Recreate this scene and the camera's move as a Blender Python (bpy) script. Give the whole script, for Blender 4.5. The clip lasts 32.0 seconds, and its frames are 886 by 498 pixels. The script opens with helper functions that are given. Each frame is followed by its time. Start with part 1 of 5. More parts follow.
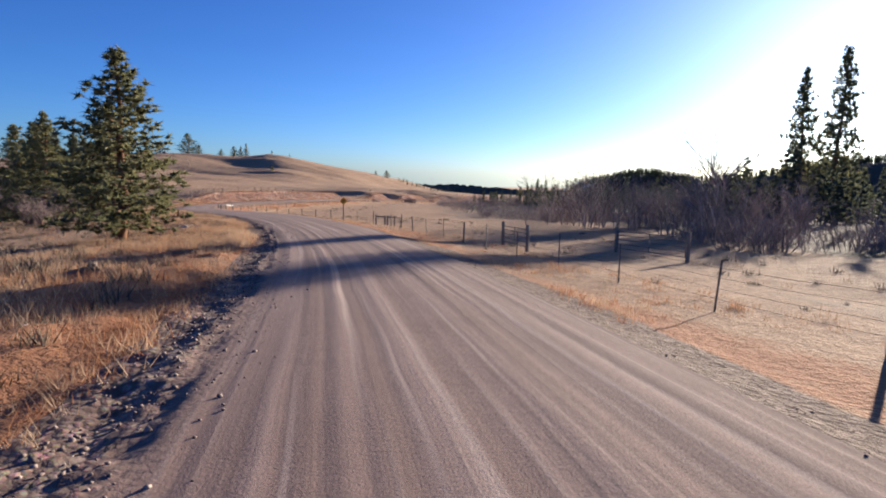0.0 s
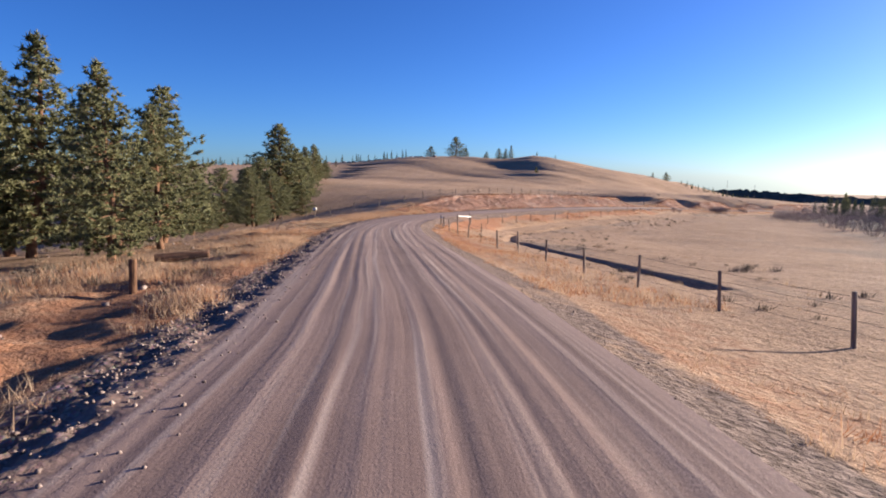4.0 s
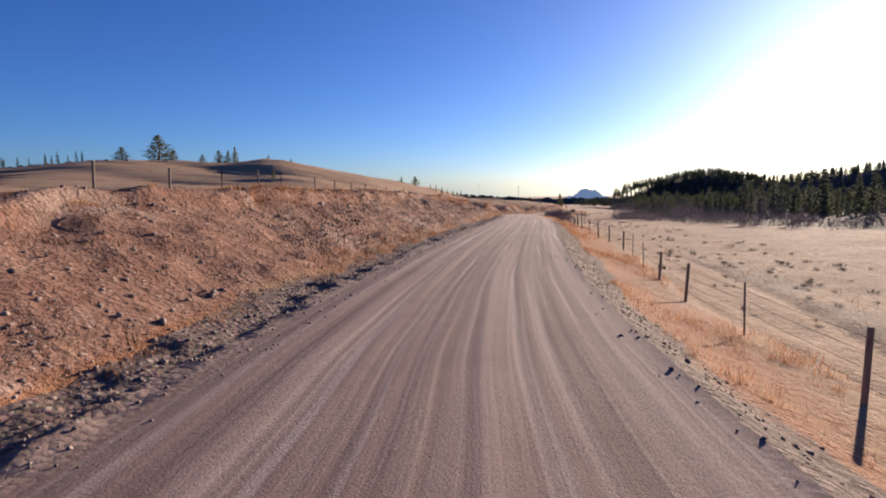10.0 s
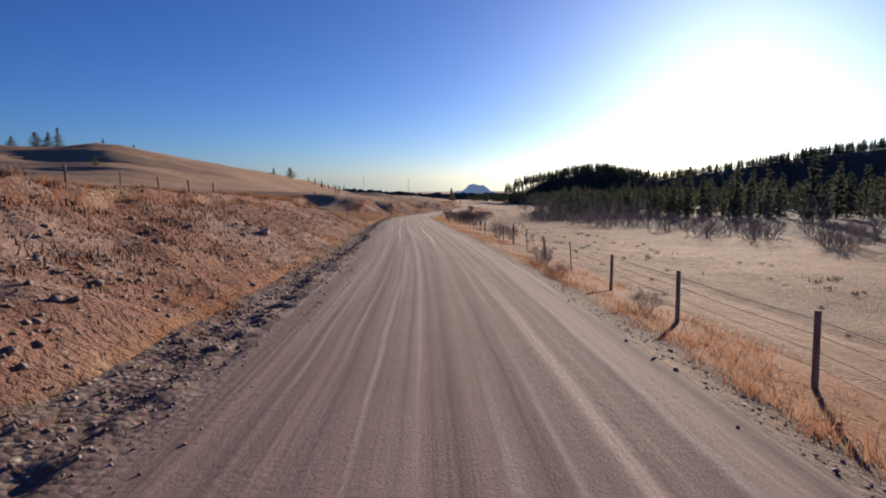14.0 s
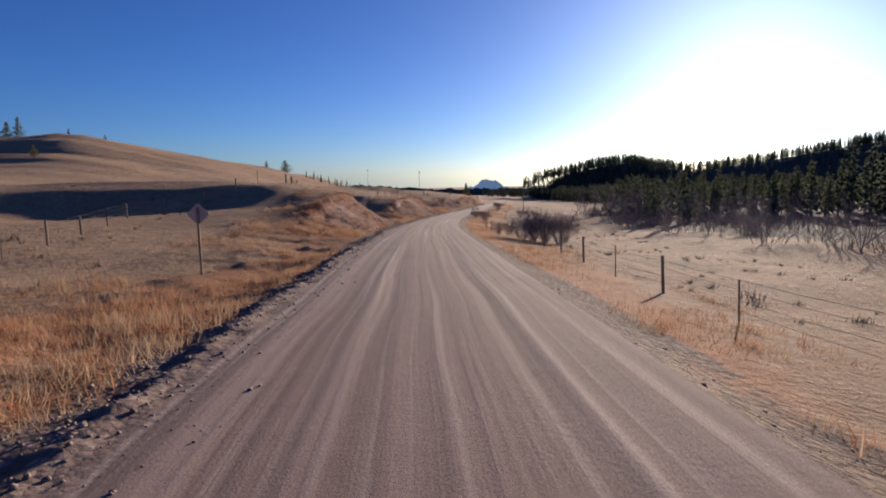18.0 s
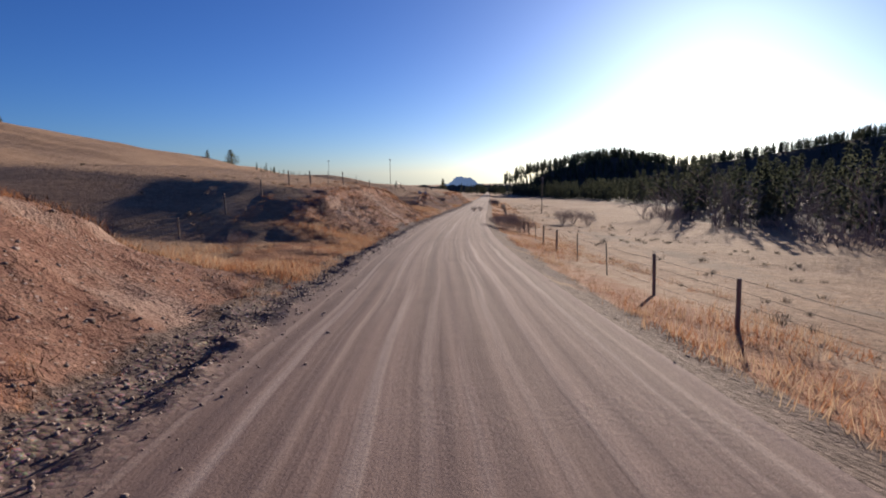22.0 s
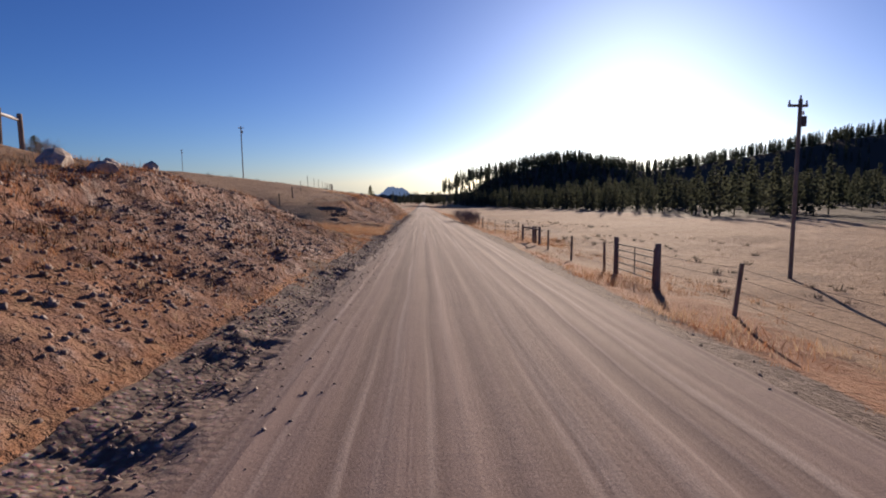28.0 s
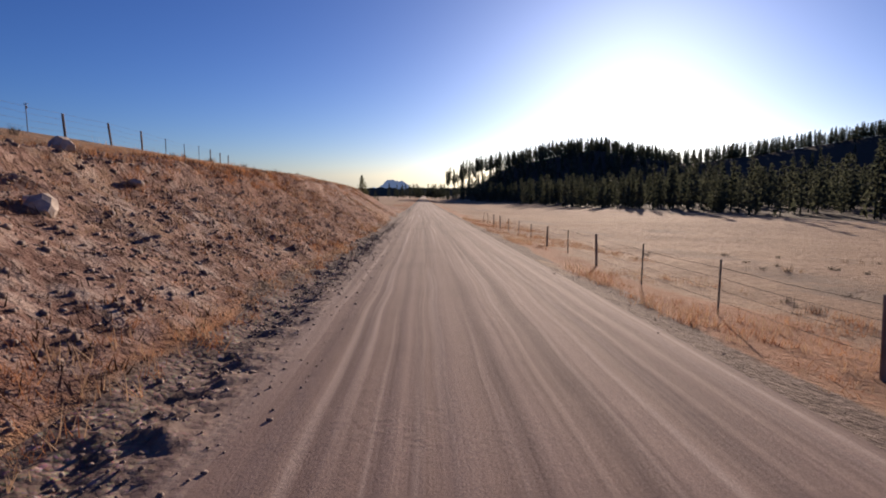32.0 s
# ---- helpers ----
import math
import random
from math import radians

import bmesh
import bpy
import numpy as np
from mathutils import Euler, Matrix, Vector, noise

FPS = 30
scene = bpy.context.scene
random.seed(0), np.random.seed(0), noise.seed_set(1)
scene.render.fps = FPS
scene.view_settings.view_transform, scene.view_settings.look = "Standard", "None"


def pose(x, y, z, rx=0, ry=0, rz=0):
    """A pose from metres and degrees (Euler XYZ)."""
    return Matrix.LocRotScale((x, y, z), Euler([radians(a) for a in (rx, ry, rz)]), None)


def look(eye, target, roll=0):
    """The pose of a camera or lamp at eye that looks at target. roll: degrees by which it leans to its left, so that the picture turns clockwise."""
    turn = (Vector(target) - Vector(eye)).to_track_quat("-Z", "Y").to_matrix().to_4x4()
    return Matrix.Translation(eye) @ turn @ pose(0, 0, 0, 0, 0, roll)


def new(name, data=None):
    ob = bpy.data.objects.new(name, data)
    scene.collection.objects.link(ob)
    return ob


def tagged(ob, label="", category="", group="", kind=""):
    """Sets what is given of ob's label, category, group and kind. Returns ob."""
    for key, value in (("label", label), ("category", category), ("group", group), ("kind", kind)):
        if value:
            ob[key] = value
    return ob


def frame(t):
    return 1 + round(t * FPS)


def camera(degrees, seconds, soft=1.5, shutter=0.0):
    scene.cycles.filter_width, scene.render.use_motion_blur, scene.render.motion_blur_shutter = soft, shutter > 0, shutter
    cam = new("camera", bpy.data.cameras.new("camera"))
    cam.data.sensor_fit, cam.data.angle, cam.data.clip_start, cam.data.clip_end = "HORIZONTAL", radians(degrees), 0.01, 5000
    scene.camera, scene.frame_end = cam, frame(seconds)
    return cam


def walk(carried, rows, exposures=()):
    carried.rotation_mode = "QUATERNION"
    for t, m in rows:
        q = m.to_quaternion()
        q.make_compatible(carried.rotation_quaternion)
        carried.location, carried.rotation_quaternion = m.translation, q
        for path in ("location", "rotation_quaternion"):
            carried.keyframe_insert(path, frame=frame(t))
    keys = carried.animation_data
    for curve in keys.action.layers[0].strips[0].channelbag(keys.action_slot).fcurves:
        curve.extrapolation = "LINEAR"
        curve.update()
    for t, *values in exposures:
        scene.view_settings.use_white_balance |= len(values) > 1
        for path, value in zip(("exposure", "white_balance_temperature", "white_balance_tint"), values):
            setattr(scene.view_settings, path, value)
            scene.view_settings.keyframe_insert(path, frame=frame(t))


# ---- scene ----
cam = camera(76.16, 32.0, soft=1.9)
PATH = [
    (0.0, pose(0.00, -0.00, 2.20, 82.33, -0.85, 12.57)),
    (0.5, pose(-2.69, 8.16, 1.88, 82.23, -0.67, 16.18)),
    (1.0, pose(-6.08, 16.45, 1.50, 82.10, -0.48, 20.20)),
    (1.5, pose(-9.57, 23.43, 1.10, 82.15, -1.01, 23.98)),
    (2.0, pose(-13.31, 29.82, 0.75, 82.11, -1.05, 27.66)),
    (2.5, pose(-16.95, 35.36, 0.53, 82.01, -0.70, 30.45)),
    (3.0, pose(-20.20, 40.44, 0.32, 82.24, -1.30, 32.59)),
    (3.5, pose(-24.21, 45.69, 0.13, 82.32, -0.81, 34.49)),
    (4.0, pose(-28.91, 51.50, -0.12, 82.48, -0.60, 38.51)),
    (4.5, pose(-34.02, 57.07, -0.41, 82.47, -0.94, 41.53)),
    (5.0, pose(-39.36, 62.51, -0.75, 82.10, -1.82, 42.41)),
    (5.5, pose(-44.76, 67.98, -1.13, 81.27, -2.75, 41.96)),
    (6.0, pose(-50.50, 73.70, -1.56, 80.81, -2.37, 42.94)),
    (6.5, pose(-56.37, 79.71, -2.03, 80.80, -2.55, 42.35)),
    (7.0, pose(-61.77, 85.67, -2.50, 80.87, -1.78, 40.85)),
    (7.5, pose(-66.87, 91.91, -2.88, 81.03, -1.47, 37.56)),
    (8.0, pose(-71.03, 97.74, -3.10, 81.37, 0.03, 32.81)),
    (8.5, pose(-74.65, 103.65, -3.31, 82.09, 1.81, 26.97)),
    (9.0, pose(-77.60, 109.80, -3.56, 82.89, 2.46, 22.08)),
    (9.5, pose(-79.66, 116.67, -3.79, 83.41, 1.60, 16.06)),
    (10.0, pose(-81.05, 123.97, -4.00, 83.55, 0.75, 11.14)),
    (10.5, pose(-81.88, 131.15, -4.19, 83.34, 0.08, 6.86)),
    (11.0, pose(-82.53, 137.35, -4.33, 83.03, 0.38, 3.74)),
    (11.5, pose(-82.93, 143.39, -4.48, 83.01, -0.28, 1.65)),
    (12.0, pose(-83.28, 149.57, -4.64, 83.05, -0.58, 0.31)),
    (12.5, pose(-83.61, 155.78, -4.75, 82.76, -0.23, 0.24)),
    (13.0, pose(-83.98, 161.65, -4.86, 82.89, 0.06, -0.00)),
    (13.5, pose(-84.21, 168.39, -5.03, 82.98, 0.44, -0.00)),
    (14.0, pose(-84.45, 175.02, -5.24, 82.93, 0.27, 0.06)),
    (14.5, pose(-84.69, 181.54, -5.49, 82.76, -0.08, 0.10)),
    (15.0, pose(-84.98, 188.15, -5.75, 82.58, -0.16, 0.57)),
    (15.5, pose(-85.33, 194.84, -6.03, 82.55, -0.10, 0.99)),
    (16.0, pose(-85.72, 201.62, -6.32, 82.70, 0.03, 1.16)),
    (16.5, pose(-86.13, 208.49, -6.63, 82.97, 0.22, 1.19)),
    (17.0, pose(-86.69, 215.40, -6.93, 82.85, 0.46, 1.48)),
    (17.5, pose(-87.26, 222.61, -7.23, 82.73, 0.80, 1.34)),
    (18.0, pose(-87.79, 229.48, -7.50, 82.55, 0.85, 1.16)),
    (18.5, pose(-88.27, 236.31, -7.76, 82.51, 1.07, 0.96)),
    (19.0, pose(-88.71, 243.32, -8.05, 82.44, 1.29, 0.76)),
    (19.5, pose(-89.12, 250.35, -8.38, 82.49, 1.48, 0.65)),
    (20.0, pose(-89.59, 257.51, -8.73, 82.32, 1.52, 0.55)),
    (20.5, pose(-89.90, 264.51, -9.14, 82.31, 1.56, 0.31)),
    (21.0, pose(-90.34, 271.97, -9.59, 82.37, 1.27, -0.22)),
    (21.5, pose(-90.58, 279.22, -10.05, 82.37, 1.08, -0.66)),
    (22.0, pose(-90.76, 286.75, -10.48, 82.28, 0.74, -1.56)),
    (22.5, pose(-90.85, 294.31, -10.92, 82.48, 0.45, -2.56)),
    (23.0, pose(-90.81, 301.92, -11.36, 82.58, 0.85, -3.52)),
    (23.5, pose(-90.63, 309.61, -11.80, 82.61, 1.13, -4.30)),
    (24.0, pose(-90.35, 317.48, -12.20, 82.70, 1.48, -4.97)),
    (24.5, pose(-89.92, 325.64, -12.56, 82.96, 1.44, -5.63)),
    (25.0, pose(-89.23, 334.25, -12.91, 82.92, 1.29, -6.13)),
    (25.5, pose(-88.76, 342.35, -13.25, 83.02, 0.98, -6.51)),
    (26.0, pose(-88.06, 350.98, -13.62, 82.72, 0.45, -7.11)),
    (26.5, pose(-87.26, 359.68, -14.02, 82.63, 0.02, -7.67)),
    (27.0, pose(-86.37, 368.46, -14.44, 82.93, -0.17, -8.07)),
    (27.5, pose(-85.44, 377.33, -14.85, 83.51, -0.02, -8.28)),
    (28.0, pose(-84.44, 386.36, -15.25, 83.30, 0.67, -8.41)),
    (28.5, pose(-83.45, 395.41, -15.64, 82.76, 1.32, -8.33)),
    (29.0, pose(-82.44, 404.79, -15.99, 82.61, 0.70, -8.43)),
    (29.5, pose(-81.47, 414.03, -16.30, 82.87, -0.09, -8.42)),
    (30.0, pose(-80.32, 423.53, -16.56, 82.56, -0.36, -8.29)),
    (30.5, pose(-79.39, 432.28, -16.83, 82.66, -0.47, -8.34)),
    (31.0, pose(-78.26, 441.84, -17.20, 82.58, -0.55, -8.27)),
    (31.5, pose(-77.43, 450.52, -17.59, 82.62, -0.30, -8.27)),
    (32.0, pose(-76.35, 460.21, -18.03, 82.73, -0.08, -8.34)),
]
walk(cam, PATH, [(0.0, 1.65, 6150, 6), (1.0, 1.6, 6050, 4), (3.0, 1.85, 6150, 7), (6.0, 1.72, 6000, 10), (8.0, 1.75, 6200, 12), (9.0, 1.65, 6450, 12), (10.5, 1.2, 6450, 11), (13.0, 0.95, 6300, 10), (20.0, 0.94, 6200, 9), (24.0, 0.89, 6300, 10), (32.0, 0.78, 6650, 15)])

# ---- world and sun ----
SUN_AZ, SUN_EL = -27.0, 10.0          # degrees: azimuth left of +y (negative: right), elevation
sun_dir = Vector((-math.sin(radians(SUN_AZ)) * math.cos(radians(SUN_EL)),
                  math.cos(radians(SUN_AZ)) * math.cos(radians(SUN_EL)), math.sin(radians(SUN_EL))))
world = bpy.data.worlds.new("sky")
scene.world = world
world.use_nodes = True
wn = world.node_tree.nodes
sky = wn.new("ShaderNodeTexSky")
sky.sky_type, sky.sun_disc = "NISHITA", False
sky.sun_elevation, sky.sun_rotation = radians(SUN_EL), radians(-SUN_AZ)
sky.altitude, sky.air_density, sky.dust_density, sky.ozone_density = 1800, 0.9, 2.4, 5.4
wn["Background"].inputs["Strength"].default_value = 0.059
vivid = wn.new("ShaderNodeHueSaturation")
vivid.inputs["Hue"].default_value = 0.513
vivid.inputs["Saturation"].default_value = 1.05
world.node_tree.links.new(sky.outputs[0], vivid.inputs["Color"])
world.node_tree.links.new(vivid.outputs[0], wn["Background"].inputs["Color"])
sun = new("sun", bpy.data.lights.new("sun", "SUN"))
sun.data.energy, sun.data.angle, sun.data.color = 4.8, radians(0.55), (1.0, 0.83, 0.66)
sun.matrix_world = look(sun_dir * 800, (0, 0, 0))


# ---- materials ----
class Mat:
    """A small wrapper round a node material."""

    def __init__(self, name, rough=0.9, spec=0.2, metal=0.0):
        self.m = bpy.data.materials.new(name)
        self.m.use_nodes = True
        self.t = self.m.node_tree
        self.b = self.t.nodes["Principled BSDF"]
        self.b.inputs["Roughness"].default_value = rough
        self.b.inputs["Specular IOR Level"].default_value = spec
        self.b.inputs["Metallic"].default_value = metal
        self.co = self.t.nodes.new("ShaderNodeTexCoord").outputs["Object"]

    def link(self, a, b):
        self.t.links.new(a, b)

    def noise(self, scale, detail=4.0, rough=0.6, vec=None, stretch=None):
        n = self.t.nodes.new("ShaderNodeTexNoise")
        n.inputs["Scale"].default_value = scale
        n.inputs["Detail"].default_value = detail
        n.inputs["Roughness"].default_value = rough
        v = vec or self.co
        if stretch:
            mp = self.t.nodes.new("ShaderNodeMapping")
            mp.inputs["Scale"].default_value = stretch
            self.link(v, mp.inputs["Vector"])
            v = mp.outputs[0]
        self.link(v, n.inputs["Vector"])
        return n.outputs["Fac"]

    def voronoi(self, scale, vec=None, feature="F1"):
        n = self.t.nodes.new("ShaderNodeTexVoronoi")
        n.feature = feature
        n.inputs["Scale"].default_value = scale
        self.link(vec or self.co, n.inputs["Vector"])
        return n

    def ramp(self, fac, stops):
        n = self.t.nodes.new("ShaderNodeValToRGB")
        e = n.color_ramp.elements
        while len(e) < len(stops):
            e.new(0.5)
        for k, (p, c) in zip(e, stops):
            k.position = p
            k.color = (*c, 1) if len(c) == 3 else c
        self.link(fac, n.inputs[0])
        return n.outputs[0]

    def attr(self, name, which="Fac"):
        n = self.t.nodes.new("ShaderNodeAttribute")
        n.attribute_name = name
        return n.outputs[which]

    def random(self):
        return self.t.nodes.new("ShaderNodeObjectInfo").outputs["Random"]

    def island(self):
        return self.t.nodes.new("ShaderNodeNewGeometry").outputs["Random Per Island"]

    def math(self, op, a, b=None, clamp=False):
        n = self.t.nodes.new("ShaderNodeMath")
        n.operation, n.use_clamp = op, clamp
        for i, v in enumerate((a, b)):
            if v is None:
                continue
            if isinstance(v, (int, float)):
                n.inputs[i].default_value = v
            else:
                self.link(v, n.inputs[i])
        return n.outputs[0]

    def mix(self, fac, a, b, blend="MIX"):
        n = self.t.nodes.new("ShaderNodeMix")
        n.data_type, n.blend_type = "RGBA", blend
        for key, v in ((0, fac), (6, a), (7, b)):
            if isinstance(v, (int, float)):
                n.inputs[key].default_value = v
            elif isinstance(v, tuple):
                n.inputs[key].default_value = (*v, 1)
            else:
                self.link(v, n.inputs[key])
        return n.outputs[2]

    def thin(self, c, share=0.4):
        """Lets light through, as thin leaves and blades do."""
        tr = self.t.nodes.new("ShaderNodeBsdfTranslucent")
        mx = self.t.nodes.new("ShaderNodeMixShader")
        mx.inputs[0].default_value = share
        self.link(c, tr.inputs["Color"])
        self.link(self.b.outputs[0], mx.inputs[1])
        self.link(tr.outputs[0], mx.inputs[2])
        self.link(mx.outputs[0], self.t.nodes["Material Output"].inputs["Surface"])
        return self.color(c)

    def color(self, c):
        if isinstance(c, tuple):
            self.b.inputs["Base Color"].default_value = (*c, 1)
        else:
            self.link(c, self.b.inputs["Base Color"])
        return self

    def bump(self, h, strength=0.5, dist=0.05, after=None):
        n = self.t.nodes.new("ShaderNodeBump")
        n.inputs["Strength"].default_value = strength
        n.inputs["Distance"].default_value = dist
        self.link(h, n.inputs["Height"])
        if after is not None:
            self.link(after, n.inputs["Normal"])
        self.link(n.outputs[0], self.b.inputs["Normal"])
        return n.outputs[0]


# ---- the lie of the land ----
def vnoise(x, y, seed=0):
    """Smooth value noise of plan coordinates, -1 to 1."""
    xi, yi = np.floor(x).astype(np.int64), np.floor(y).astype(np.int64)
    fx, fy = x - xi, y - yi
    fx, fy = fx * fx * (3 - 2 * fx), fy * fy * (3 - 2 * fy)

    def h(a, b):
        n = (a * 374761393 + b * 668265263 + seed * 1442695041) & 0xFFFFFFFF
        n = ((n ^ (n >> 13)) * 1274126177) & 0xFFFFFFFF
        return ((n ^ (n >> 16)) & 0xFFFF) / 32767.5 - 1
    return ((h(xi, yi) * (1 - fx) + h(xi + 1, yi) * fx) * (1 - fy)
            + (h(xi, yi + 1) * (1 - fx) + h(xi + 1, yi + 1) * fx) * fy)


def fbm(x, y, scale, octaves=4, seed=0):
    v, a = 0, 1.0
    for o in range(octaves):
        v = v + a * vnoise(x / scale + 17.3 * o, y / scale - 9.1 * o, seed + o)
        a, scale = a * 0.5, scale * 0.5
    return v


EYE_HEIGHT = 2.2
way_t = np.array([t for t, m in PATH])
way = np.array([tuple(m.translation) for t, m in PATH])
# the road's centre line: the camera's way, smoothed and carried on at both ends
ft = np.arange(0, 32.001, 0.1)
line = np.stack([np.interp(ft, way_t, way[:, k]) for k in range(3)], 1)
line[:, 2] -= EYE_HEIGHT
for _ in range(3):
    pad = np.concatenate([line[:1] + (line[:1] - line[12:0:-1]), line, line[-1:] + (line[-1:] - line[-2:-14:-1])])
    line = np.stack([np.convolve(pad[:, k], np.ones(25) / 25, "valid") for k in range(3)], 1)
# the car keeps now to one side, now to the other: the road's middle lies this far to the right of the way
run = np.r_[0, np.cumsum(np.linalg.norm(np.diff(line[:, :2], axis=0), axis=1))]
shift = np.interp(run, (0, 30, 45, 60, 72, 90, 102, 125, 140, 155, 165, 176, 195, 215, 232, 255, 310, 345, 375, 400, 430, 500),
                  (1.5, 1.4, 1.2, 1.1, .6, -.8, -1.4, -2.6, -2.3, -1.7, -1.1, -.4, .2, .5, .5, .1, -.1, .1, .5, .9, 1.0, 1.0))
shift = np.convolve(np.pad(shift, 10, "edge"), np.ones(21) / 21, "valid")
tang = np.gradient(line[:, :2], axis=0)
tang /= np.linalg.norm(tang, axis=1, keepdims=True)
line[:, 0] += tang[:, 1] * shift
line[:, 1] -= tang[:, 0] * shift
d0 = (line[0] - line[5]) / np.linalg.norm((line[0] - line[5])[:2])
d1 = (line[-1] - line[-8]) / np.linalg.norm((line[-1] - line[-8])[:2])
back = np.array([20.0, 60, 150, 400, 900])
ahead = np.array([2.0, 4, 8, 12, 16, 20, 25, 30, 36, 42, 50, 60, 70, 80, 90, 100, 120, 140, 170, 200, 240, 290, 350, 430, 520, 640, 800, 1000, 1300, 1800, 2600, 4200])
# beyond the last pose the road levels out little by little
fall = np.array([d1[2] * (2000 * (1 - math.exp(-a / 2000))) for a in ahead])
line = np.concatenate([(line[0] + np.outer(back, d0) * np.array([1, 1, 0.4]))[::-1], line,
                       np.stack([line[-1, 0] + d1[0] * ahead, line[-1, 1] + d1[1] * ahead, line[-1, 2] + fall], 1)])
seg = np.r_[0, np.cumsum(np.linalg.norm(np.diff(line[:, :2], axis=0), axis=1))]
S0 = seg[len(back)]
seg -= S0                                # s = 0 where the clip begins
S_OF_T = seg[len(back):len(back) + len(ft)]


def s_at(t):
    return float(np.interp(t, ft, S_OF_T)) if t <= 32 else float(S_OF_T[-1] + (t - 32) * 18.5)


def road_at(s):
    return np.stack([np.interp(s, seg, line[:, k]) for k in range(3)], -1)


def heading(s, w=3.0):
    a, b = road_at(np.asarray(s) - w), road_at(np.asarray(s) + w)
    v = (b - a)[..., :2]
    return v / np.linalg.norm(v, axis=-1, keepdims=True)


FAR_N = np.array([math.cos(radians(16)), math.sin(radians(16))])   # the side-way direction far from the road
NEAR = 22.0


def sideways(d):
    """Metres from the road's middle at d: the road and its verges are a little narrower than d counts them."""
    return d - np.sign(d) * 0.6 * np.clip(np.abs(d) / 4, 0, 1)


def plan_point(s, d):
    """Plan place at s along the road and d to its right."""
    s, d = np.asarray(s, float), np.asarray(d, float)
    p, h = road_at(s)[..., :2], heading(s)
    n = np.stack([h[..., 1], -h[..., 0]], -1)
    near = np.clip(d, -NEAR, NEAR)
    return p + n * sideways(near)[..., None] + FAR_N * (d - near)[..., None]


LEFT_D = np.array([3.6, 4.2, 5.0, 6.6, 9.6, 15.6, 30.0, 60.0, 120.0])
LEFT = {  # seconds at which the camera passes: heights over the road at LEFT_D
    -4: (0, -.13, -.08, 0, .1, -.3, -1.2, -2, 0),
    0: (0, -.13, -.08, 0, .1, -.3, -1.2, -2, 0),
    2: (0, -.13, -.08, -.05, -.1, -.5, -1.5, -2.5, 0),
    4: (0, -.13, -.1, -.15, -.25, -.6, -1.2, -2.5, -1),
    6: (0, -.13, -.1, -.15, -.3, -.6, -1.4, -3.4, -3.5),
    6.8: (0, -.13, -.1, -.2, -.4, -.8, -1.9, -4.2, -4),
    7.5: (0, -.13, -.1, -.2, -.4, -.9, -2.2, -4.8, -4),
    8.5: (0, -.1, -.1, -.1, -.3, -.8, -2.0, -4.4, -2),
    9.5: (0, -.13, -.1, .15, .4, 0, -1.2, -3.5, -3),
    10.3: (0, -.1, .0, .6, 1.3, 1.2, 0.4, -2, -3),
    11: (0, -.1, .1, .9, 2.1, 2.4, 2, -.3, -1),
    13: (0, -.1, .1, 1, 2.4, 2.8, 3.3, 4, 3.5),
    15: (0, -.1, .1, 1, 2.3, 2.7, 3.2, 5.0, 6),
    17.5: (0, -.1, .1, 1, 2.2, 2.6, 3, 5, 8),
    18.4: (0, -.1, -.1, .1, .5, .8, 1.3, 4, 8),
    19: (0, -.1, -.25, -.5, -.5, -.4, 0, 3, 9),
    19.7: (0, -.1, -.25, -.5, -.5, -.3, .4, 3, 8),
    20.8: (0, -.1, 0, .3, .7, .9, 1.4, 4, 8.5),
    21.5: (0, -.1, .1, .8, 2.0, 2.2, 1.4, 2.6, 8.8),
    21.8: (0, -.1, .1, 1, 2.8, 3.3, 2.4, 3.0, 8.8),
    22.1: (0, -.1, .1, 1, 3.3, 4.5, 4.2, 3.8, 8.8),
    22.5: (0, -.1, .1, .9, 3.0, 4.8, 5.4, 5.6, 8.8),
    22.9: (0, -.1, 0, .4, 1.6, 3.5, 4.6, 6.4, 8.2),
    23.2: (0, -.1, -.1, 0, .3, 1.3, 3.0, 5.8, 7.8),
    23.45: (0, -.1, -.1, 0, 0, .1, 1.6, 4.8, 7.6),
    23.9: (0, -.1, -.1, 0, .1, .2, 1.2, 4.3, 7.6),
    24.3: (0, -.1, 0, .5, 1.3, 2.0, 3.2, 4.8, 8),
    24.7: (0, -.1, .1, .9, 2.7, 3.9, 5, 5.8, 8.6),
    25.8: (0, -.1, .1, 1, 3.2, 4.8, 6.4, 7.0, 9.3),
    26.5: (0, -.1, .1, .9, 2.6, 3.4, 4.5, 5, 9),
    27.1: (0, -.1, 0, .4, .9, 1.0, 1.2, 4.2, 9.5),
    27.9: (0, -.1, 0, .4, .9, 1.1, 1.3, 4.6, 9.5),
    28.4: (0, -.1, .1, .9, 2.2, 3, 5, 7, 10),
    29: (0, -.1, .1, 1, 2.8, 4.4, 7.5, 9, 10.5),
    29.6: (0, -.1, .1, .8, 2, 3, 4.5, 6.5, 10),
    30.2: (0, -.13, -.1, -.1, -.1, -.2, .5, 4, 9),
    30.7: (0, -.13, -.1, 0, .1, .2, 1.2, 5, 9),
    31.2: (0, -.1, .1, .7, 1.6, 2.5, 5, 8, 10),
    31.9: (0, -.1, .1, 1, 2.8, 4.5, 6.6, 8, 9),
    34: (0, -.1, .1, 1.2, 3.2, 4.7, 7, 8.2, 9),
    36: (0, -.1, .1, 1, 3, 5, 6.5, 7, 7.5),
    37.5: (0, -.13, 0, .6, 1.5, 2, 3, 3.5, 4),
    39: (0, -.13, -.1, .1, .3, .5, .5, 1, 1.5),
    60: (0, -.13, 0, 0, 0, 0, 0, 0, 0),
}
